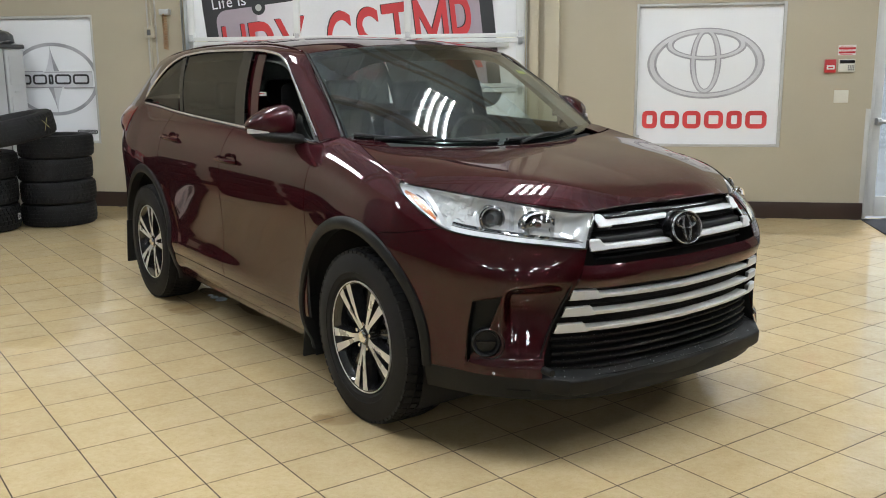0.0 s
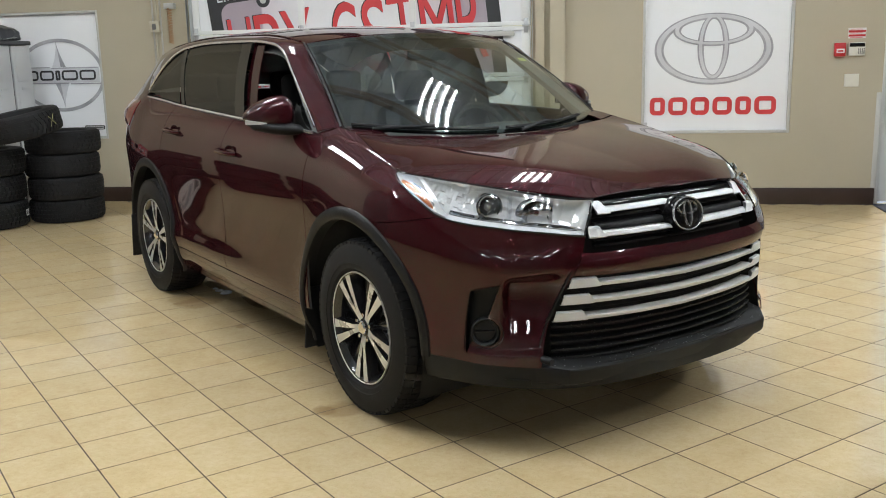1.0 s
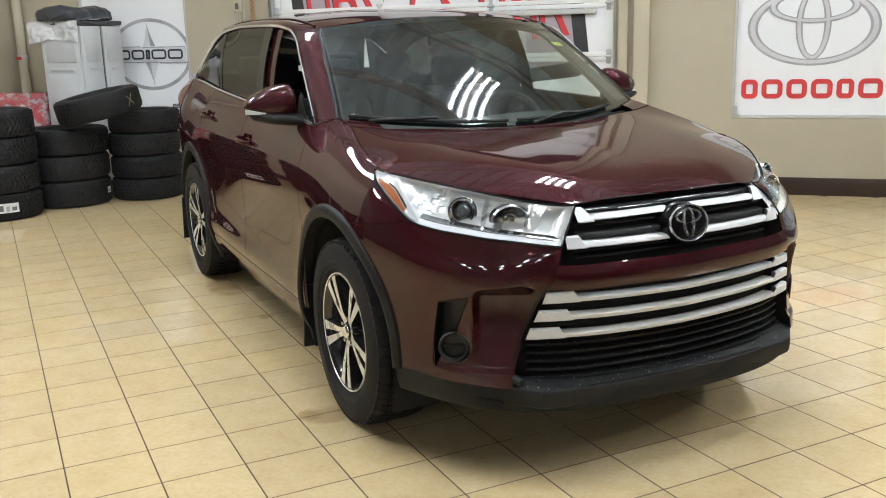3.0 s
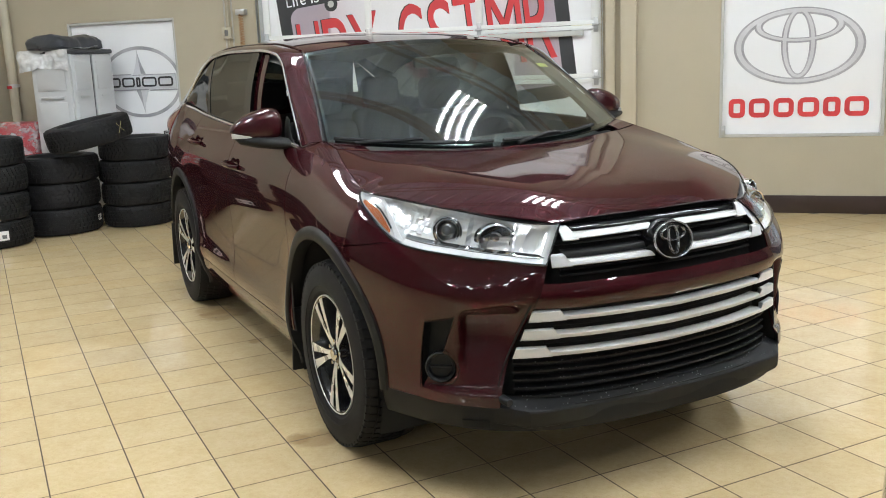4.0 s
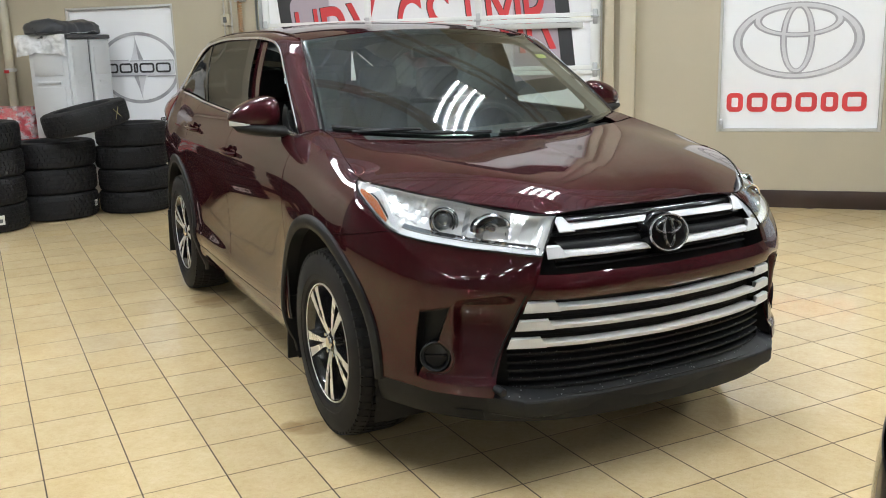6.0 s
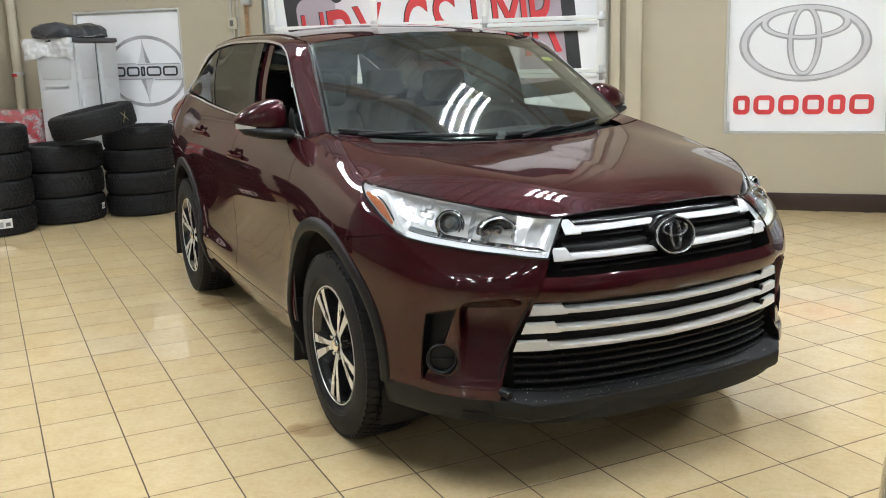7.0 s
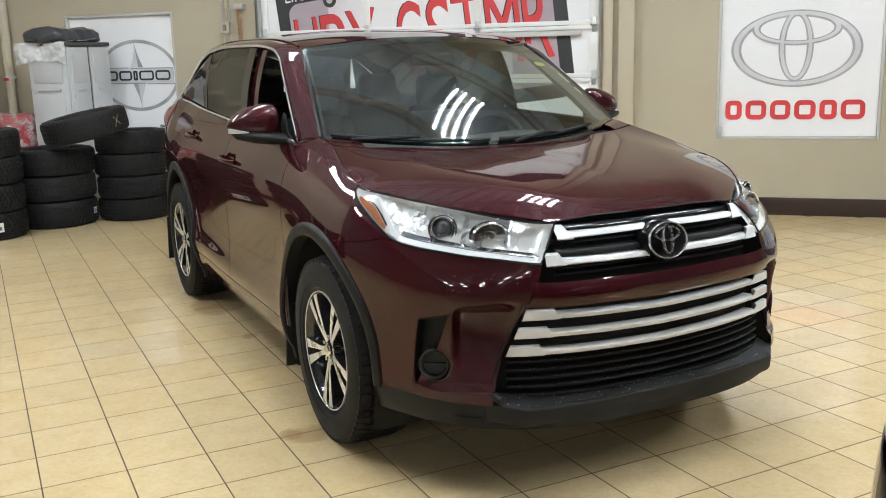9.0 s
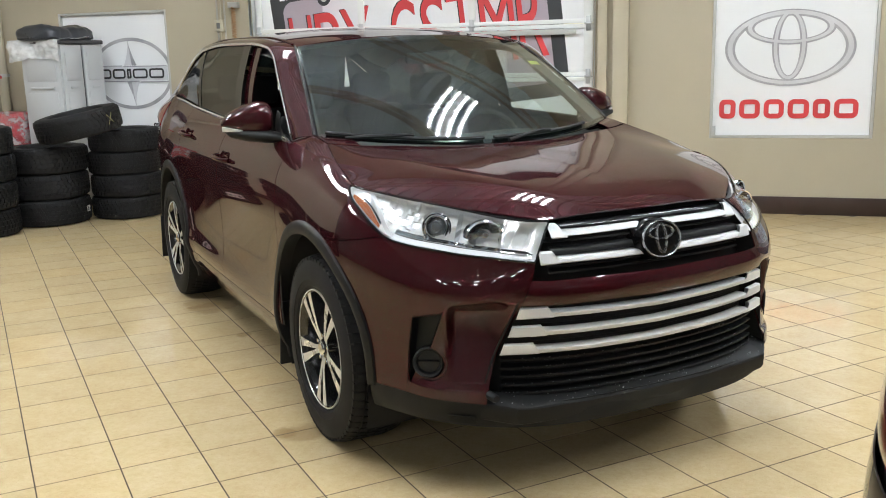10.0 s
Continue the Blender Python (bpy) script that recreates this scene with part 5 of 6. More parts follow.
part("dashboard", finish(dash), CABIN_GREY, car, "dark grey dashboard", thick=.02)
part("steering_wheel", finish(tube_bm([(.185 * math.cos(a), 0, .185 * math.sin(a)) for a in spread(0, 2 * math.pi, 41)[:-1]], .016, 10, closed=True, up=(0, 1, 0))), PLASTIC, car, "black steering wheel", at=pose(.38, .84, 1.06, -22))
part("headliner", finish(lattice([[mirrored(roof(abs(u) * .96, v) - Vector((0, 0, .035)), -1 if u < 0 else 1) for u in spread(-1, 1, 21)] for v in spread(.02, .98, 20)])), CABIN_GREY, car, "grey headliner")
part("rear_view_mirror", box_bm(-.12, .12, .80, .83, 1.49, 1.545, bevel=.012), PLASTIC, car, "black inside mirror")


def seat(x, y, parent, wide=.50):
    back = box_bm(-wide / 2, wide / 2, .0, .13, .62, 1.22, bevel=.045, seg=3)
    for v in back.verts:
        v.co.y += .28 * max(0, v.co.z - .62)
        v.co.x *= 1 - .22 * smooth_step(v.co.z, .95, 1.25)
    s = part("seat", back, FABRIC, parent, "dark grey fabric seat", at=pose(x, y, 0), smooth=60)
    part("cushion", box_bm(-wide / 2, wide / 2, -.50, .05, .60, .74, bevel=.045, seg=3), FABRIC, s, smooth=60)
    part("headrest", box_bm(-.13, .13, .19, .29, 1.25, 1.43, bevel=.04, seg=3), FABRIC, s, smooth=60)
    return s


for x, y, wd in ((-.38, 1.30, .50), (.38, 1.30, .50), (-.40, 2.25, .52), (.40, 2.25, .52), (-.33, 3.05, .48), (.33, 3.05, .48)):
    seat(x, y, car, wd)

# ---------------------------------------------------------------- second car, of which a rear corner shows
CHARCOAL = material("charcoal_car_paint", (0.035, 0.033, 0.034), 0.3, metal=0.5, coat=1.0, coat_rough=0.02)
car2 = thing("parked_car", "dark grey parked car with red tail lamps", "car", pose(4.802, 1.0, 0, 0, 0, 75))
for sgn in (-1, 1):
    bm = lattice([[mirrored(shell(s, r), sgn) for s in spread(0, 3, 170)] for r in spread(0, 1, 40)])
    bm = arch_cut(arch_cut(finish(bm), 0, ARCH_Z, .47), AXLE_R, ARCH_Z, .47)
    part("body_side", bm, CHARCOAL, car2, thick=.004, smooth=60)
    part("pillar_rail", finish(lattice([[mirrored(Vector(light_top(y)).lerp(Vector(pillar_line(y)), t), sgn) for y in spread(.469, 3.19, 50)] for t in spread(0, 1, 5)])), CHARCOAL, car2, thick=.004, smooth=60)
    rows = []
    for k in spread(0, 1, 10):
        a, b = Vector(upper_edge(2.0684 + .4316 * k)), Vector(light_top(3.19)).lerp(Vector(pillar_line(3.19)), k)
        rows.append([mirrored(a.lerp(b, t), sgn) for t in spread(0, 1, 6)])
    part("rear_pillar", finish(lattice(rows)), CHARCOAL, car2, thick=.004)
    part("side_window", finish(patch(lambda y, v: side_light(y, v, -.006), spread(.475, 3.185, 40), spread(0, 1, 10), sgn)), GLASS_DARK, car2, "dark side glass", smooth=60)
    part("tail_lamp", finish(lattice([[mirrored(shell(s, r, .006 + .012 * math.sin(math.pi * (s - 2.5) / .42) * math.sin(math.pi * (r - .53) / .27) ** .5), sgn) for s in spread(2.5, 2.92, 30)] for r in spread(.531, .799, 20)])), TAIL_RED, car2, "red tail lamp", thick=.01)
    part("lower_bumper", finish(lattice([[mirrored(shell(s, r, .006 + .028 * math.sin(math.pi * min(1, r / .55))), sgn) for s in spread(2.12, 3, 40)] for r in spread(0, .50, 16)])), CHARCOAL, car2, "glossy dark grey bumper", thick=.004)
    part("wheel_well", lattice([[mirrored((x, yc + .47 * math.cos(radians(a)), ARCH_Z + .47 * math.sin(radians(a))), sgn) for x in (.52, .88)] for yc in (AXLE_R,) for a in spread(-25, 205, 20)]), DARK, car2)
part("bonnet", finish(lattice([[mirrored(bonnet(abs(u), v), -1 if u < 0 else 1) for u in spread(-1, 1, 41)] for v in spread(.002, 1, 30)]), 1e-4), CHARCOAL, car2, thick=.006, smooth=60)
part("roof", finish(lattice([[mirrored(roof(abs(u), v), -1 if u < 0 else 1) for u in spread(-1, 1, 31)] for v in spread(0, 1, 30)])), CHARCOAL, car2, thick=.02, smooth=60)
part("windscreen", finish(lattice([[mirrored(screen(abs(u), v), -1 if u < 0 else 1) for u in spread(-1, 1, 31)] for v in spread(0, 1, 16)])), GLASS_DARK, car2, smooth=60)
part("rear_window", finish(lattice([[Vector((u * (.58 + .10 * t), 3.42 + .08 * (1 - u * u) + .30 * t, 1.555 + .045 * (1 - u * u) - .26 * t)) for u in spread(-1, 1, 21)] for t in spread(0, 1, 10)])), GLASS_DARK, car2, "dark rear window", thick=.004)
core = bmesh.new()
box_bm(-.60, .60, -.62, 3.55, .24, .80, core)
box_bm(-.87, .87, .55, 2.20, .26, .80, core)
part("chassis", core, DARK, car2, smooth=0)
for x, y in ((-.8175, 0), (.8175, 0), (-.8175, AXLE_R), (.8175, AXLE_R)):
    w2 = copy_thing(wf, pose(x, y, TYRE_R - .007))
    w2.parent = car2
    w2.scale.x = 1 if x > 0 else -1

# ---------------------------------------------------------------- overhead door with its banner
gate = thing("overhead_door", "white sectional overhead door with a printed banner, closed", "door", pose(0, WY, 0))
gx0, gx1 = GATE
for z0, z1 in zip((0.02, 0.29, 0.793, 1.297, 1.80, 2.303, 2.806), (0.29, 0.793, 1.297, 1.80, 2.303, 2.806, 3.31)):
    part("door_panel", box_bm(gx0 + .01, gx1 - .01, .06, .10, z0 + .004, z1 - .004, bevel=.004), WHITE_PANEL, gate, "white door panel")
    for zc in (z0 + .023, z1 - .023):
        part("rail", box_bm(gx0 + .01, gx1 - .01, .034, .059, zc - .0205, zc + .0205, bevel=.004), WHITE_DOOR, gate, "white door rail")
    for xa, xb in ((gx0 + .012, gx0 + .095), (-3.155, -3.085), (-1.965, -1.895), (gx1 - .10, gx1 - .012)):
        part("stile", box_bm(xa, xb, .033, .0585, z0 + .046, z1 - .046, bevel=.004), WHITE_DOOR, gate, "white door stile")
    for xh in (gx0 + .055, -3.12, -1.93, gx1 - .055):
        part("hinge", finish(joined(box_bm(xh - .022, xh + .022, .020, .0325, z1 - .07, z1 + .07, bevel=.003), tube_bm([(xh - .035, .016, z1), (xh + .035, .016, z1)], .012, 10))), ALU, gate, "zinc hinge")
part("strut", box_bm(gx0 + .3, gx1 - .17, .004, .032, 1.70, 1.752, bevel=.006), ALU_PAINT, gate, "pale steel strut")
for xs in (gx0 - .005, gx1 + .025):
    tr = bmesh.new()
    box_bm(xs - .012, xs - .008, -.045, .03, 0, 3.7, tr)
    box_bm(xs - .012, xs + .03, .026, .03, 0, 3.7, tr)
    box_bm(xs + .026, xs + .03, -.045, .03, 0, 3.7, tr)
    part("track", tr, ALU, gate, "galvanised vertical track", smooth=0)
# added filler out of view, keeps the sky out above the top panel
part("lintel_seal", box_bm(gx0, gx1, .04, .058, 3.312, 3.66), RUBBER, gate, smooth=0)



def rounded_rect(u0, u1, v0, v1, rad, n=10):
    pts = []
    for cu, cv, a in ((u1 - rad, v1 - rad, 0), (u0 + rad, v1 - rad, 90), (u0 + rad, v0 + rad, 180), (u1 - rad, v0 + rad, 270)):
        pts += [(cu + rad * math.cos(radians(a + 90 * i / n)), cv + rad * math.sin(radians(a + 90 * i / n))) for i in range(n + 1)]
    return pts


banner = thing("banner", "printed banner with red letters in a black frame", "banner", pose(0, WY, 0))
BAN = pose(-2.57, .0565, 1.745) @ Matrix.Rotation(radians(-6.3), 4, "Y")
part("black_frame", extruded(rounded_rect(-1.545, 1.555, -.80, .79, .16), .002, BAN), LOGO_BLACK, banner, "black printed plate frame", smooth=0)
field = material("plate_print", (0.7, 0.68, 0.7), 0.42)
vc = coords(field, (1, 1, 1))
sep = nd(field, "ShaderNodeSeparateXYZ")
ln(field, vc, sep.inputs[0])
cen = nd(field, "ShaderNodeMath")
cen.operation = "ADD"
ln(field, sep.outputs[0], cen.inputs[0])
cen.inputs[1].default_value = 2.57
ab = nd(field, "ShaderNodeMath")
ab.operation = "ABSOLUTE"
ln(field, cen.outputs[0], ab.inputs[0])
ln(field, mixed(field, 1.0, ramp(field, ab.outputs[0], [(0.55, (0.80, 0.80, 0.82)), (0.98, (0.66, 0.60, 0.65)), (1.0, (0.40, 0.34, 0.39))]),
               ramp(field, tex_noise(field, vc, 40), [(0.3, (0.97,) * 3), (0.7, (1, 1, 1))]), "MULTIPLY"), bsdf(field).inputs["Base Color"])
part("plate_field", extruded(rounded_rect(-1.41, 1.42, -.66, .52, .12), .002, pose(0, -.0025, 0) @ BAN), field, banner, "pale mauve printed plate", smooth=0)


def letter(ch, u0, u1, v0, v1, mat, parent, dy, name="letter"):
    """One letter fitted into a box on the banner."""
    ob = lettering(ch, 1.0, .0016, mat, name, parent, Matrix.Identity(4))
    xs, ys = [v.co.x for v in ob.data.vertices], [v.co.y for v in ob.data.vertices]
    sx, sy = (u1 - u0) / (max(xs) - min(xs)), (v1 - v0) / (max(ys) - min(ys))
    local = Matrix.Translation((u0 - min(xs) * sx, 0, v0 - min(ys) * sy)) @ Matrix.Rotation(radians(90), 4, "X") @ Matrix.Diagonal((sx, sy, 1, 1))
    ob.matrix_basis = pose(0, dy, 0) @ BAN @ local
    return tagged(ob, "red printed letter" if mat is LOGO_RED else "")


for ch, u0, u1 in (("H", -1.36, -1.10), ("P", -1.06, -.79), ("Y", -.76, -.43), ("C", -.22, .06), ("S", .12, .37), ("T", .40, .70), ("M", .735, 1.08), ("R", 1.115, 1.39)):
    letter(ch, u0 - .012, u1 - .012, -.386, .362, LOGO_BLACK, banner, -.0036, "letter_shadow")
    letter(ch, u0, u1, -.392, .356, LOGO_RED, banner, -.0055)
for i, (ch, u0, u1) in enumerate((("L", -1.43, -1.37), ("i", -1.355, -1.335), ("f", -1.32, -1.28), ("e", -1.265, -1.205), ("i", -1.14, -1.12), ("s", -1.105, -1.05))):
    letter(ch, u0, u1, .545, {"e": .62, "s": .62}.get(ch, .655), WHITE_PANEL, banner, -.003)
part("bolt_print", extruded([(-.92 + .075 * math.cos(a), .50 + .075 * math.sin(a)) for a in spread(0, 2 * math.pi, 33)[:-1]], .0015, pose(0, -.0045, 0) @ BAN), LOGO_BLACK, banner, "printed black bolt", smooth=0)
part("bolt_print", extruded([(-.92 + .035 * math.cos(a), .50 + .035 * math.sin(a)) for a in spread(0, 2 * math.pi, 25)[:-1]], .0015, pose(0, -.0065, 0) @ BAN), ALU_PAINT, banner, "printed grey bolt head", smooth=0)

# chain hoist, switch box and cord on the wall beside the door
hoist = thing("chain_hoist", "steel hand chain of the overhead door beside a switch box", "chain", pose(-4.70, WY, 0))
for dx in (-.055, .035):
    links = bmesh.new()
    for i in range(70):
        ring = [(.009 * math.cos(a), 0, .017 * math.sin(a)) for a in spread(0, 2 * math.pi, 9)[:-1]]
        joined(links, tube_bm(ring, .0028, 5, closed=True, up=(0, 1, 0)), Matrix.Translation((dx, -.05, 1.0 + .026 * i)) @ Matrix.Rotation(radians(90 * (i % 2)), 4, "Z"))
    part("chain", links, ALU, hoist, "steel link chain", kind="stuff")
part("keeper", box_bm(-.09, .06, -.06, -.001, 2.82, 2.9, bevel=.006), ALU, hoist)
sbox = thing("switch_box", "beige electrical box with conduit on the wall", "switch box", pose(-4.745, WY, 1.90))
part("box", box_bm(-.055, .055, -.055, -.001, -.06, .06, bevel=.006), PIPE, sbox)
part("conduit", tube_bm([(0, -.02, -.06), (0, -.02, -1.85)], .012, 8), PIPE, sbox, "beige conduit")
part("conduit", tube_bm([(.015, -.02, .06), (.015, -.02, 3.6)], .012, 8), PIPE, sbox, "beige conduit")
part("button", box_bm(-.02, .02, -.066, -.054, -.03, .03, bevel=.004), GREY_TRIM, sbox)
cord = thing("coiled_cord", "tan coiled cord hanging beside the door", "cord", pose(-4.56, WY, 1.72))
part("coil", tube_bm([(.022 * math.cos(a), -.05 + .022 * math.sin(a), .0042 * a) for a in spread(0, 2 * math.pi * 14, 200)], .006, 6), COPPER, cord)
part("bracket", box_bm(-.05, .06, -.075, -.001, .36, .42, bevel=.006), ALU, cord, "steel bracket")

# corner pipe
pipe = thing("wall_pipe", "beige painted pipe with a red valve tag in the corner", "pipe", pose(-7.66, WY - .09, 0))
part("pipe_run", tube_bm([(0, 0, 0), (0, 0, CEIL)], .052, 16), PIPE, pipe)
for z in (.6, 1.42, 3.0):
    part("clamp", tube_bm([(0, 0, z - .02), (0, 0, z + .02)], .060, 16), ALU_PAINT, pipe, "pipe clamp")
    if z == 1.42:
        part("tag", box_bm(-.035, .035, -.064, -.060, z - .035, z + .0), ALARM_RED, pipe, "small red tag", smooth=0)
    part("clamp_foot", box_bm(-.02, .02, .04, .089, z - .015, z + .015), ALU_PAINT, pipe, smooth=0)


# ---------------------------------------------------------------- tyres
def tyre_mesh(R, W, rin, seed):
    """A loose tyre lying flat, with its tread blocks."""
    rnd = random.Random(seed)
    h = W / 2
    bm = revolve([(rin + .006, -h * .78), (rin, -h * .62), (rin + .004, -h * .7), (rin + .02, -h * .93), (R * .80, -h), (R * .93, -h * .93), (R - .012, -h * .78), (R - .009, -h * .4), (R - .008, 0), (R - .009, h * .4), (R - .012, h * .78),
                  (R * .93, h * .93), (R * .80, h), (rin + .02, h * .93), (rin + .004, h * .7), (rin, h * .62), (rin - .03 + .036, h * .5)], 64, axis="z")
    n = 52
    for i in range(n):
        for j, (a, b, off, sk) in enumerate(((-.80, -.47, 0, .5), (-.41, -.15, .5, .9), (-.09, .20, .2, -.4), (.26, .50, .7, -.9), (.56, .82, .35, -.5))):
            w = 2 * math.pi / n * .37
            ac = 2 * math.pi * (i + off) / n
            vs = []
            for rr in (R - .016, R):
                for zz, aa in ((a, -w), (a, w), (b, w), (b, -w)):
                    t = ac + aa + sk * (zz - (a + b) / 2) * .12 / R * .4
                    r2 = rr - (.008 if abs(zz) > .75 else 0)
                    vs.append(bm.verts.new((r2 * math.cos(t), r2 * math.sin(t), zz * h)))
            for q in ((4, 5, 6, 7), (0, 1, 5, 4), (1, 2, 6, 5), (2, 3, 7, 6), (3, 0, 4, 7)):
                bm.faces.new([vs[k] for k in q])
    bmesh.ops.recalc_face_normals(bm, faces=bm.faces)
    return bm


def loose_tyre(R, W, m, label, group, seed=1):
    ob = part("tyre", tyre_mesh(R, W, R * .62, seed), RUBBER, None, label, at=m, smooth=40)
    return tagged(ob, category="tyre", group=group)


def stack(x, y, count, R, W, group, labels=()):
    first = loose_tyre(R, W, pose(x, y, W / 2, 0, 0, 10), "black winter tyre lying flat in a stack", group)
    rnd = random.Random(int(x * 100) + count)
    out = [first]
    for i in range(1, count):
        out.append(copy_thing(first, pose(x + rnd.uniform(-.018, .018), y + rnd.uniform(-.018, .018), W * (i + .5) * .985, 0, 0, rnd.uniform(0, 360))))
    return out


def tyre_sticker(x, y, z, R, ang, wide, high, bars):
    """A paper label on a tread."""
    t = thing("tyre_label", "white paper label with grey bars stuck on a tyre tread", "label", pose(x, y, z, 0, 0, ang))
    n = 8
    sh = [[((R + .003) * math.sin(a), -(R + .003) * math.cos(a), zz) for a in spread(-wide / 2 / R, wide / 2 / R, n)] for zz in (-high / 2, high / 2)]
    part("paper", lattice(sh), PAPER, t, thick=.001)
    for k, (a0, a1, z0, z1) in enumerate(bars):
        b = [[((R + .0055) * math.sin(a), -(R + .0055) * math.cos(a), zz) for a in spread(a0 * wide / R, a1 * wide / R, 5)] for zz in (z0 * high, z1 * high)]
        part("print_bar", lattice(b), (GREY_TRIM, LOGO_GREY, GREY_TRIM)[k % 3], t, thick=.0008)


BARS = [(-.4, -.15, -.3, .3), (-.05, .1, -.35, .2), (.2, .4, -.3, .1)]
stack(-5.85, 7.36, 3, .395, .256, "middle tyre stack")
stack(-5.30, 7.88, 4, .355, .226, "tyre stack by the sign")
stack(-6.02, 6.62, 4, .365, .252, "front tyre stack")
stack(-6.25, 5.75, 4, .36, .25, "outer tyre stacks")
stack(-6.30, 4.95, 4, .36, .25, "outer tyre stacks")
stack(-6.28, 4.17, 4, .36, .25, "outer tyre stacks")
stack(-6.33, 3.40, 4, .36, .25, "outer tyre stacks")
lean = loose_tyre(.40, .235, pose(-5.40, 7.36, .972, 4, -10.5, 25), "black winter tyre leaning across two stacks", "")
for a0, z0, a1, z1 in ((-.62, -.050, -.45, .055), (-.62, .045, -.44, -.040)):
    stroke = [((.4035) * math.cos(a0 + (a1 - a0) * t), .4035 * math.sin(a0 + (a1 - a0) * t), z0 + (z1 - z0) * t) for t in spread(0, 1, 7)]
    part("chalk_mark", tube_bm(stroke, .0022, 5), CHALK, lean, "yellow chalk cross")
tyre_sticker(-6.02, 6.62, .125, .365, 52, .20, .085, BARS)
tyre_sticker(-6.02, 6.62, .88, .365, 30, .14, .07, BARS)
tyre_sticker(-5.85, 7.36, .13, .395, 106, .07, .06, BARS)

# ---------------------------------------------------------------- meltwater below the car
rnd = random.Random(9)


def pool(x, y, long, wide, turn, seed):
    outline = []
    for a in spread(0, 2 * math.pi, 49)[:-1]:
        k = 1 + .45 * noise.noise(Vector((math.cos(a) * 1.3 + seed, math.sin(a) * 1.3, seed)))
        outline.append((long * k * math.cos(a), wide * k * math.sin(a)))
    bm = bmesh.new()
    for grow, z in ((1.0, .0006), (.97, .0016)):
        for px, py in outline:
            bm.verts.new((px * grow, py * grow, z))
    bm.verts.ensure_lookup_table()
    n = len(outline)
    for i in range(n):
        bm.faces.new([bm.verts[q] for q in (i, (i + 1) % n, n + (i + 1) % n, n + i)])
    bm.faces.new([bm.verts[n + i] for i in range(n)])
    return tagged(part("puddle", bm, WATER, None, "thin clear puddle of meltwater on the tiles", at=pose(x, y, 0, 0, 0, turn)), category="puddle", group="puddles")


pool(-2.42, 5.33, .34, .17, -35, 1.0)
pool(-2.05, 4.92, .30, .10, -40, 4.0)
for x, y, size in ((-2.467, 5.138, .030), (-2.397, 5.086, .042), (-2.52, 5.19, .020), (-2.33, 5.16, .016)):
    chip = bmesh.new()
    bmesh.ops.create_icosphere(chip, subdivisions=2, radius=size)
    for v in chip.verts:
        v.co = v.co * (1 + .5 * noise.noise(v.co * 60 + Vector((x, y, 0)) * 9))
        v.co.z = max(v.co.z * .35, -.004)
    tagged(part("ice_chip", chip, ICE, None, "small white chip of melting ice on the tiles", at=pose(x, y, .0055, 0, 0, 40 * x)), category="ice", group="ice chips")

# ---------------------------------------------------------------- storage cabinet and what lies on it
cab = thing("storage_cabinet", "light grey resin storage cabinet with a charcoal lid, doors shut", "cabinet", pose(-6.39, 8.435, 0))
cw, cd, chh = .26, .335, 1.74
part("body", box_bm(-cw, cw - .025, -cd, cd, .06, chh, bevel=.012), CAB_GREY, cab)
# a charcoal strip gives the shade between the two doors
part("door_gap", box_bm(cw - .030, cw - .020, -.020, .020, .07, chh - .008), CAB_DARK, cab, "dark strip for the shade in the gap between the doors", smooth=0)
part("plinth", box_bm(-cw + .01, cw - .03, -cd + .01, cd - .01, 0, .062), CAB_DARK, cab, smooth=0)
part("lid", box_bm(-cw - .012, cw + .014, -cd - .012, cd + .012, chh, chh + .045, bevel=.012), CAB_DARK, cab, "charcoal lid")
for y0, y1 in ((-cd + .004, -.016), (.016, cd - .004)):
    d = part("door", box_bm(cw - .022, cw, y0, y1, .07, chh - .008, bevel=.006), CAB_GREY, cab)
    for z0, z1 in ((.14, .62), (.70, 1.24), (1.36, 1.66)):
        part("raised_panel", box_bm(cw + .0005, cw + .007, y0 + .045, y1 - .045, z0, z1, bevel=.003), CAB_GREY, d)
    part("grip", box_bm(cw + .0075, cw + .016, y0 + .09, y1 - .09, 1.275, 1.30, bevel=.003), CAB_GREY, d)
for z0, z1 in ((.14, .62), (.70, 1.24), (1.36, 1.66)):
    part("raised_panel", box_bm(-cw + .06, cw - .085, -cd - .007, -cd - .0005, z0, z1, bevel=.003), CAB_GREY, cab)
part("grip", box_bm(-cw + .10, cw - .125, -cd - .016, -cd - .0005, 1.275, 1.30, bevel=.003), CAB_GREY, cab)


def crumpled(nx, ny, fun, amp, seed, mat, name, label, category, at, thick=.004):
    """A soft sheet or bag with folds."""
    rows = []
    for j in range(ny):
        row = []
        for i in range(nx):
            p = Vector(fun(i / (nx - 1), j / (ny - 1)))
            n = noise.noise_vector(p * 9 + Vector((seed, 0, 0))) * amp + noise.noise_vector(p * 24 + Vector((0, seed, 0))) * amp * .45
            row.append(p + n)
        rows.append(row)
    return tagged(part(name, lattice(rows), mat, None, label, at=at, thick=thick, smooth=60), category=category)


def sheet_fall(u, v):
    """Over the lid's corner and down the front."""
    y = -.36 + .50 * v
    x = -.40 + .66 * u
    z = chh + .058
    if v < .38:
        return (x, -.365 - .012 * math.sin(9 * u), z - .23 * (1 - v / .38) * (.92 + .08 * math.sin(7 * u + 1)))
    if u < .22:
        return (-.285 - .02 * (1 - u / .22), y, z - .20 * (1 - u / .22))
    return (x, y, z + .012)


crumpled(40, 40, sheet_fall, .022, 3.0, FILM, "plastic_sheet", "crumpled clear plastic sheet draped over the cabinet", "plastic sheet", pose(-6.39, 8.435, 0), .002)


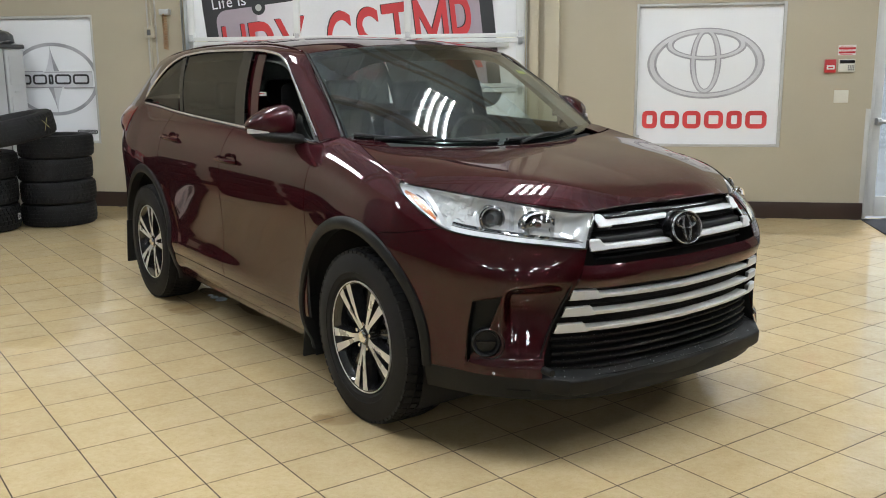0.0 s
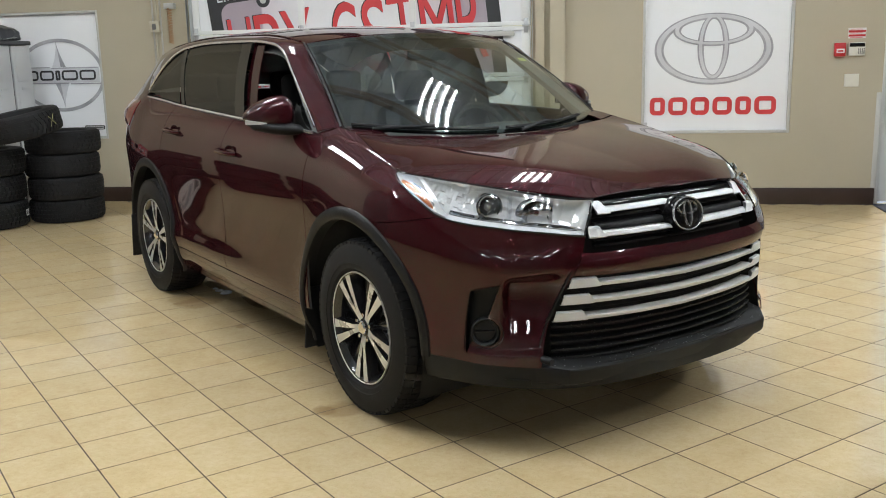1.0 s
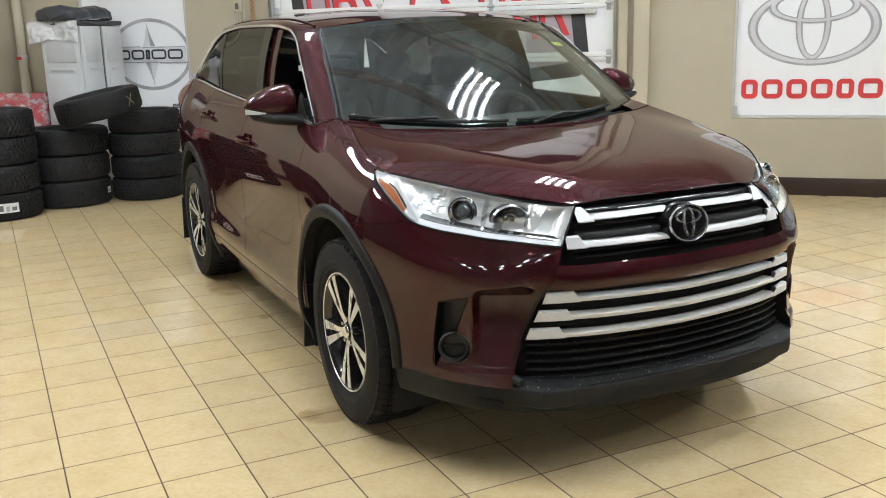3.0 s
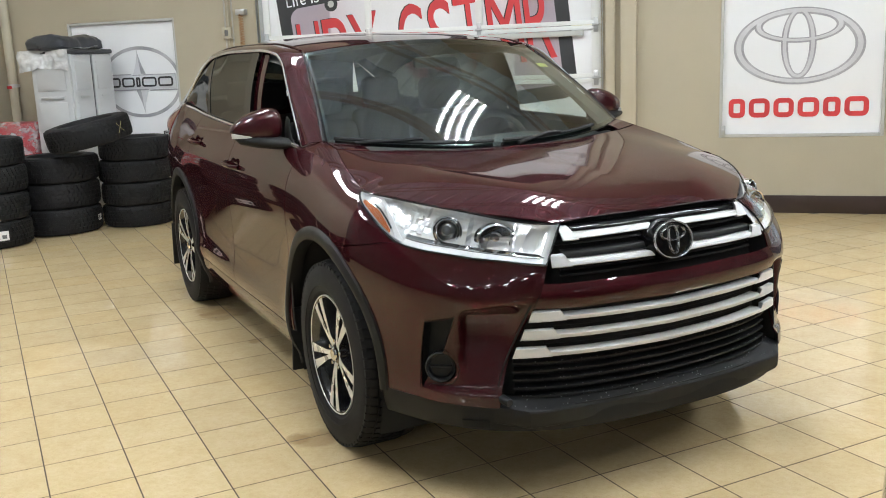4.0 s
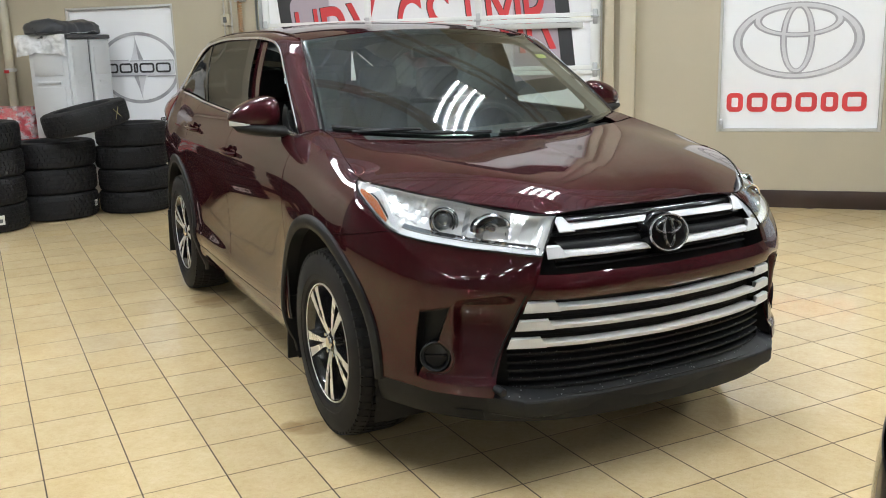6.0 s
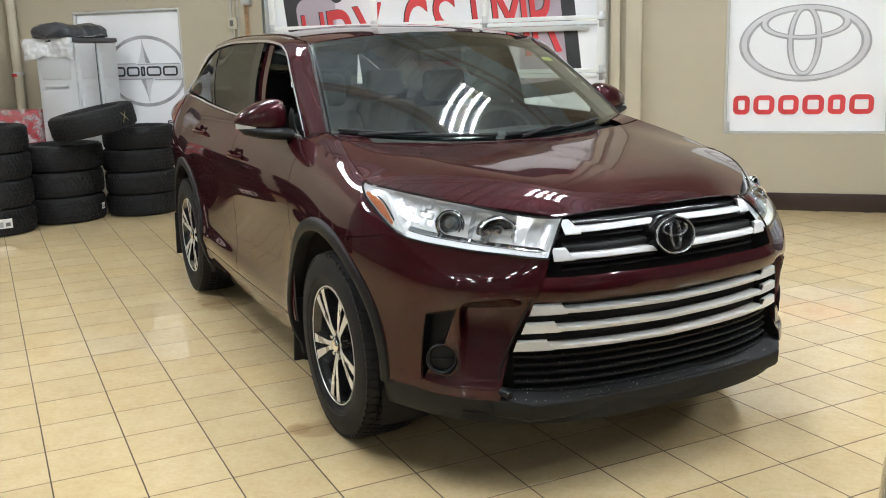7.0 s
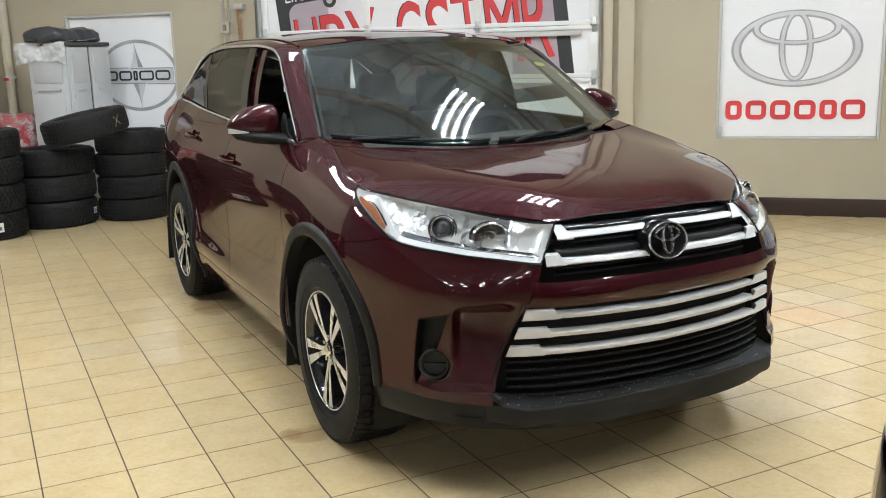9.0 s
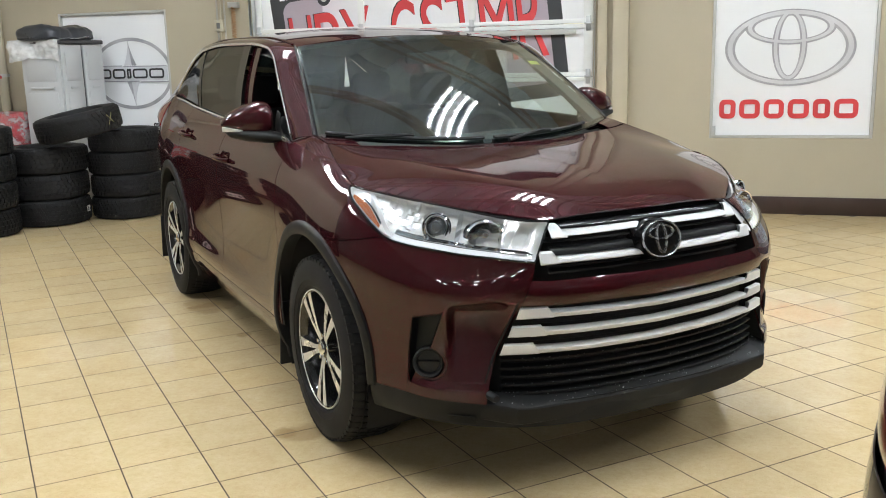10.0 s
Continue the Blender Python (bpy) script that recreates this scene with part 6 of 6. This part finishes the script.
def bag_fun(u, v):
    a = 2 * math.pi * u
    k = -.42 + .84 * v
    r = max(.04, (1 - abs(2 * v - 1) ** 12) ** .5)
    c, s = math.copysign(abs(math.cos(a)) ** .45, math.cos(a)), math.copysign(abs(math.sin(a)) ** .5, math.sin(a))
    return (.25 * c * r - .05, k * .90 - .03, .012 + (.115 * s * r * (1 + .12 * math.sin(9 * v + 2 * c)) if s > 0 else .02 * s * r))


crumpled(40, 30, bag_fun, .020, 7.0, weathered("dark_blue_grey_vinyl", (.035, .038, .046), .32, .2, 4, 60, .2, .003), "folded_cover", "folded dark grey cover in a plastic bag on the cabinet", "cover", pose(-6.37, 8.42, chh + .062), .003)

crate = thing("wrapped_carton", "red carton wrapped in crumpled clear film", "carton", pose(-7.10, 8.15, 0))
part("carton", box_bm(-.45, .36, -.22, .25, 0, 1.03, bevel=.008), RED_CRATE, crate)
rows = []
for j in range(30):
    z = .70 + .35 * j / 29
    row = []
    for i in range(60):
        a = i / 59
        p = Vector((-.46 + .84 * min(1, a * 1.6), -.242 if a * 1.6 < 1 else -.242 + .48 * (a * 1.6 - 1) / .6, z))
        if a * 1.6 > 1:
            p.x = .385
        row.append(p + noise.noise_vector(p * 9) * .016 + noise.noise_vector(p * 26) * .011)
    rows.append(row)
# the film's white patches are painted highlights over the red
wrap = film_material("crumpled_wrap", 0.0, 0.50)
part("film", lattice(rows), wrap, crate, "crumpled clear film")

# ---------------------------------------------------------------- small things on the wall
alarm = thing("fire_alarm", "small red fire alarm pull station", "fire alarm", pose(2.215, WY, 1.487))
part("case", box_bm(-.050, .050, -.045, -.001, -.063, .063, bevel=.006), ALARM_RED, alarm)
part("pull_bar", box_bm(-.036, .036, -.055, -.0455, -.032, .008, bevel=.004), PAPER, alarm, "white pull bar")
part("label_bar", box_bm(-.022, .022, -.0575, -.0555, -.020, -.006), ALARM_RED, alarm, smooth=0)
key = thing("alarm_keypad", "ivory alarm keypad with a dark display", "keypad", pose(2.366, WY, 1.49))
part("case", box_bm(-.074, .074, -.032, -.001, -.062, .062, bevel=.008), IVORY, key)
part("display", box_bm(-.068, .068, -.0345, -.0325, .020, .054, bevel=.001), GLOSS_BLACK, key, "dark display")
for i in range(4):
    for j in range(3):
        part("key", box_bm(.008 + .016 * i, .018 + .016 * i, -.036, -.0325, -.045 + .018 * j, -.033 + .018 * j, bevel=.001), GREY_TRIM, key)
lab = thing("warning_label", "red and white warning label on the wall", "label", pose(2.364, WY, 1.636))
part("paper", box_bm(-.080, .080, -.003, -.001, -.048, .048), PAPER, lab, smooth=0)
for z0, z1 in ((.006, .026), (-.032, -.012)):
    part("red_band", box_bm(-.076, .076, -.0045, -.0032, z0, z1), ALARM_RED, lab, "red printed band", smooth=0)
for z0 in (.034, -.002, -.044):
    part("print_bar", box_bm(-.06, .05, -.0045, -.0032, z0, z0 + .005), LOGO_RED, lab, smooth=0)
swp = thing("switch_plate", "white blank switch plate on the wall", "switch plate", pose(2.339, WY, 1.198))
part("plate", box_bm(-.066, .066, -.008, -.001, -.060, .060, bevel=.003), IVORY, swp)
guard = tagged(part("corner_guard", box_bm(2.575, 2.623, WY - .006, WY - .001, 0.0, 1.08, bevel=.002), ALU_PAINT), "pale grey corner guard at the wall's end", "corner guard", kind="structure")
clip = thing("door_latch", "small steel latch at the sign's frame", "latch", pose(.425, WY, .775))
part("plate", box_bm(-.018, .018, -.020, -.013, -.045, .045, bevel=.003), ALU, clip)
part("knob", revolve([(0, -.045), (.012, -.043), (.014, -.032), (.008, -.02)], 14, axis="y"), ALU, clip)

# ---------------------------------------------------------------- glazed entrance
ent = thing("glazed_entrance", "pale grey framed glass entrance doors with push bars", "entrance", pose(0, WY + .06, 0), kind="structure")
ex0, ex1 = GLASS_X
for xa, xb in ((ex0 + .002, ex0 + .045), (ex0 + .98, ex0 + 1.04), (ex0 + 1.96, ex0 + 2.02), (ex1 - .05, ex1 - .002)):
    part("mullion", box_bm(xa, xb, 0, .11, 0, 2.995, bevel=.003), ENTRANCE_FRAME, ent)
part("head", box_bm(ex0 + .046, ex1 - .051, 0, .11, 2.1, 2.18, bevel=.003), ENTRANCE_FRAME, ent)
part("head", box_bm(ex0 + .046, ex1 - .051, 0, .11, 2.93, 2.995, bevel=.003), ENTRANCE_FRAME, ent)
for k in range(3):
    xa, xb = ex0 + .05 + .98 * k, ex0 + .975 + .98 * k
    for nm, b in (("door_stile", (xa, xa + .075, .02, 2.095)), ("door_stile", (xb - .075, xb, .02, 2.095)), ("door_rail", (xa + .076, xb - .076, 2.0, 2.095)), ("door_rail", (xa + .076, xb - .076, .02, .22))):
        part(nm, box_bm(b[0], b[1], .03, .075, b[2], b[3], bevel=.003), ENTRANCE_FRAME, ent)
    pn = part("pane", box_bm(xa + .076, xb - .076, .048, .054, .221, 1.999), WINDOW, ent, "clear glass pane", smooth=0)
    pn.visible_shadow = False
    pn = part("pane", box_bm(xa, xb, .048, .054, 2.182, 2.928), WINDOW, ent, "clear glass pane", smooth=0)
    pn.visible_shadow = False
    bar = part("push_bar", tube_bm([(xa + .03, -.05, .955), (xb - .03, -.05, .955)], .020, 12), ALU, ent, "steel push bar")
    part("bar_bracket", box_bm(xa + .02, xa + .06, -.06, .029, .92, .99, bevel=.004), ALU, ent)
mat_ob = tagged(part("door_mat", box_bm(2.60, 5.6, 7.35, WY - .01, .0005, .010, bevel=.003), MAT), "dark navy entrance mat on the tiles", "mat")
# outside ground beyond the doors
gr = tagged(part("ground", box_bm(-400, 400, WY + TW + .0, 800, -.25, -.06), ASPHALT, smooth=0), "pale yard of wet snowy asphalt outside the doors", "ground", kind="structure")

# ---------------------------------------------------------------- floor of tiles laid askew
PITCH, TH = 0.305, 0.010
tile_x0, tile_y0 = 1.4, 3.0
fl = tagged(part("floor", box_bm(ROOM_L - 0.2, ROOM_R + 0.2, ROOM_B - 0.2, WY + 0.12, -0.2, -0.0012), GROUT, smooth=0), "polished beige tiled floor with dark joints", "floor", kind="structure")
TILT45 = Matrix.Rotation(radians(45), 4, "Z")
h, c = PITCH / 2 - 0.0020, 0.0010


def tile_coords(cx, cy):
    out = []
    for k, z in ((h, -TH), (h, -c), (h - c, 0.0)):
        out += [(cx - k, cy - k, z), (cx + k, cy - k, z), (cx + k, cy + k, z), (cx - k, cy + k, z)]
    return out


tile_faces = [(0, 1, 5, 4), (1, 2, 6, 5), (2, 3, 7, 6), (3, 0, 4, 7), (4, 5, 9, 8), (5, 6, 10, 9), (6, 7, 11, 10), (7, 4, 8, 11), (8, 9, 10, 11)]
tile_me = bpy.data.meshes.new("tile")
tile_me.from_pydata(tile_coords(0, 0), [], tile_faces)
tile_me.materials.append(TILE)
tile_me.materials.append(TILE_EDGE)
for i, face in enumerate(tile_me.polygons):
    face.material_index = 0 if i == 8 else 1
spots = []
for i in range(-60, 60):
    for j in range(-60, 60):
        tx, ty = tile_x0 + PITCH * (i + .5), tile_y0 + PITCH * (j + .5)
        w = TILT45 @ Vector((tx, ty, 0))
        if ROOM_L - .1 < w.x < ROOM_R + .1 and ROOM_B - .1 < w.y < WY + .05:
            spots.append((tx, ty, w))
spots.sort(key=lambda q: (q[2].x + .3) ** 2 + (q[2].y - 3.2) ** 2)
for tx, ty, w in spots[:300]:
    t = new("tile", tile_me)
    t.matrix_world = Matrix.Translation(w) @ TILT45
    t.parent = fl
vs, fs = [], []
for tx, ty, w in spots[300:]:
    b = len(vs)
    vs += tile_coords(tx, ty)
    fs += [tuple(b + k for k in f) for f in tile_faces]
me = bpy.data.meshes.new("outer_tiles")
me.from_pydata(vs, [], fs)
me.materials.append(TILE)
me.materials.append(TILE_EDGE)
me.polygons.foreach_set("material_index", [0 if i % 9 == 8 else 1 for i in range(len(fs))])
far = new("outer_tiles", me)
far.matrix_world = TILT45
far.parent = fl
tagged(far, kind="stuff")
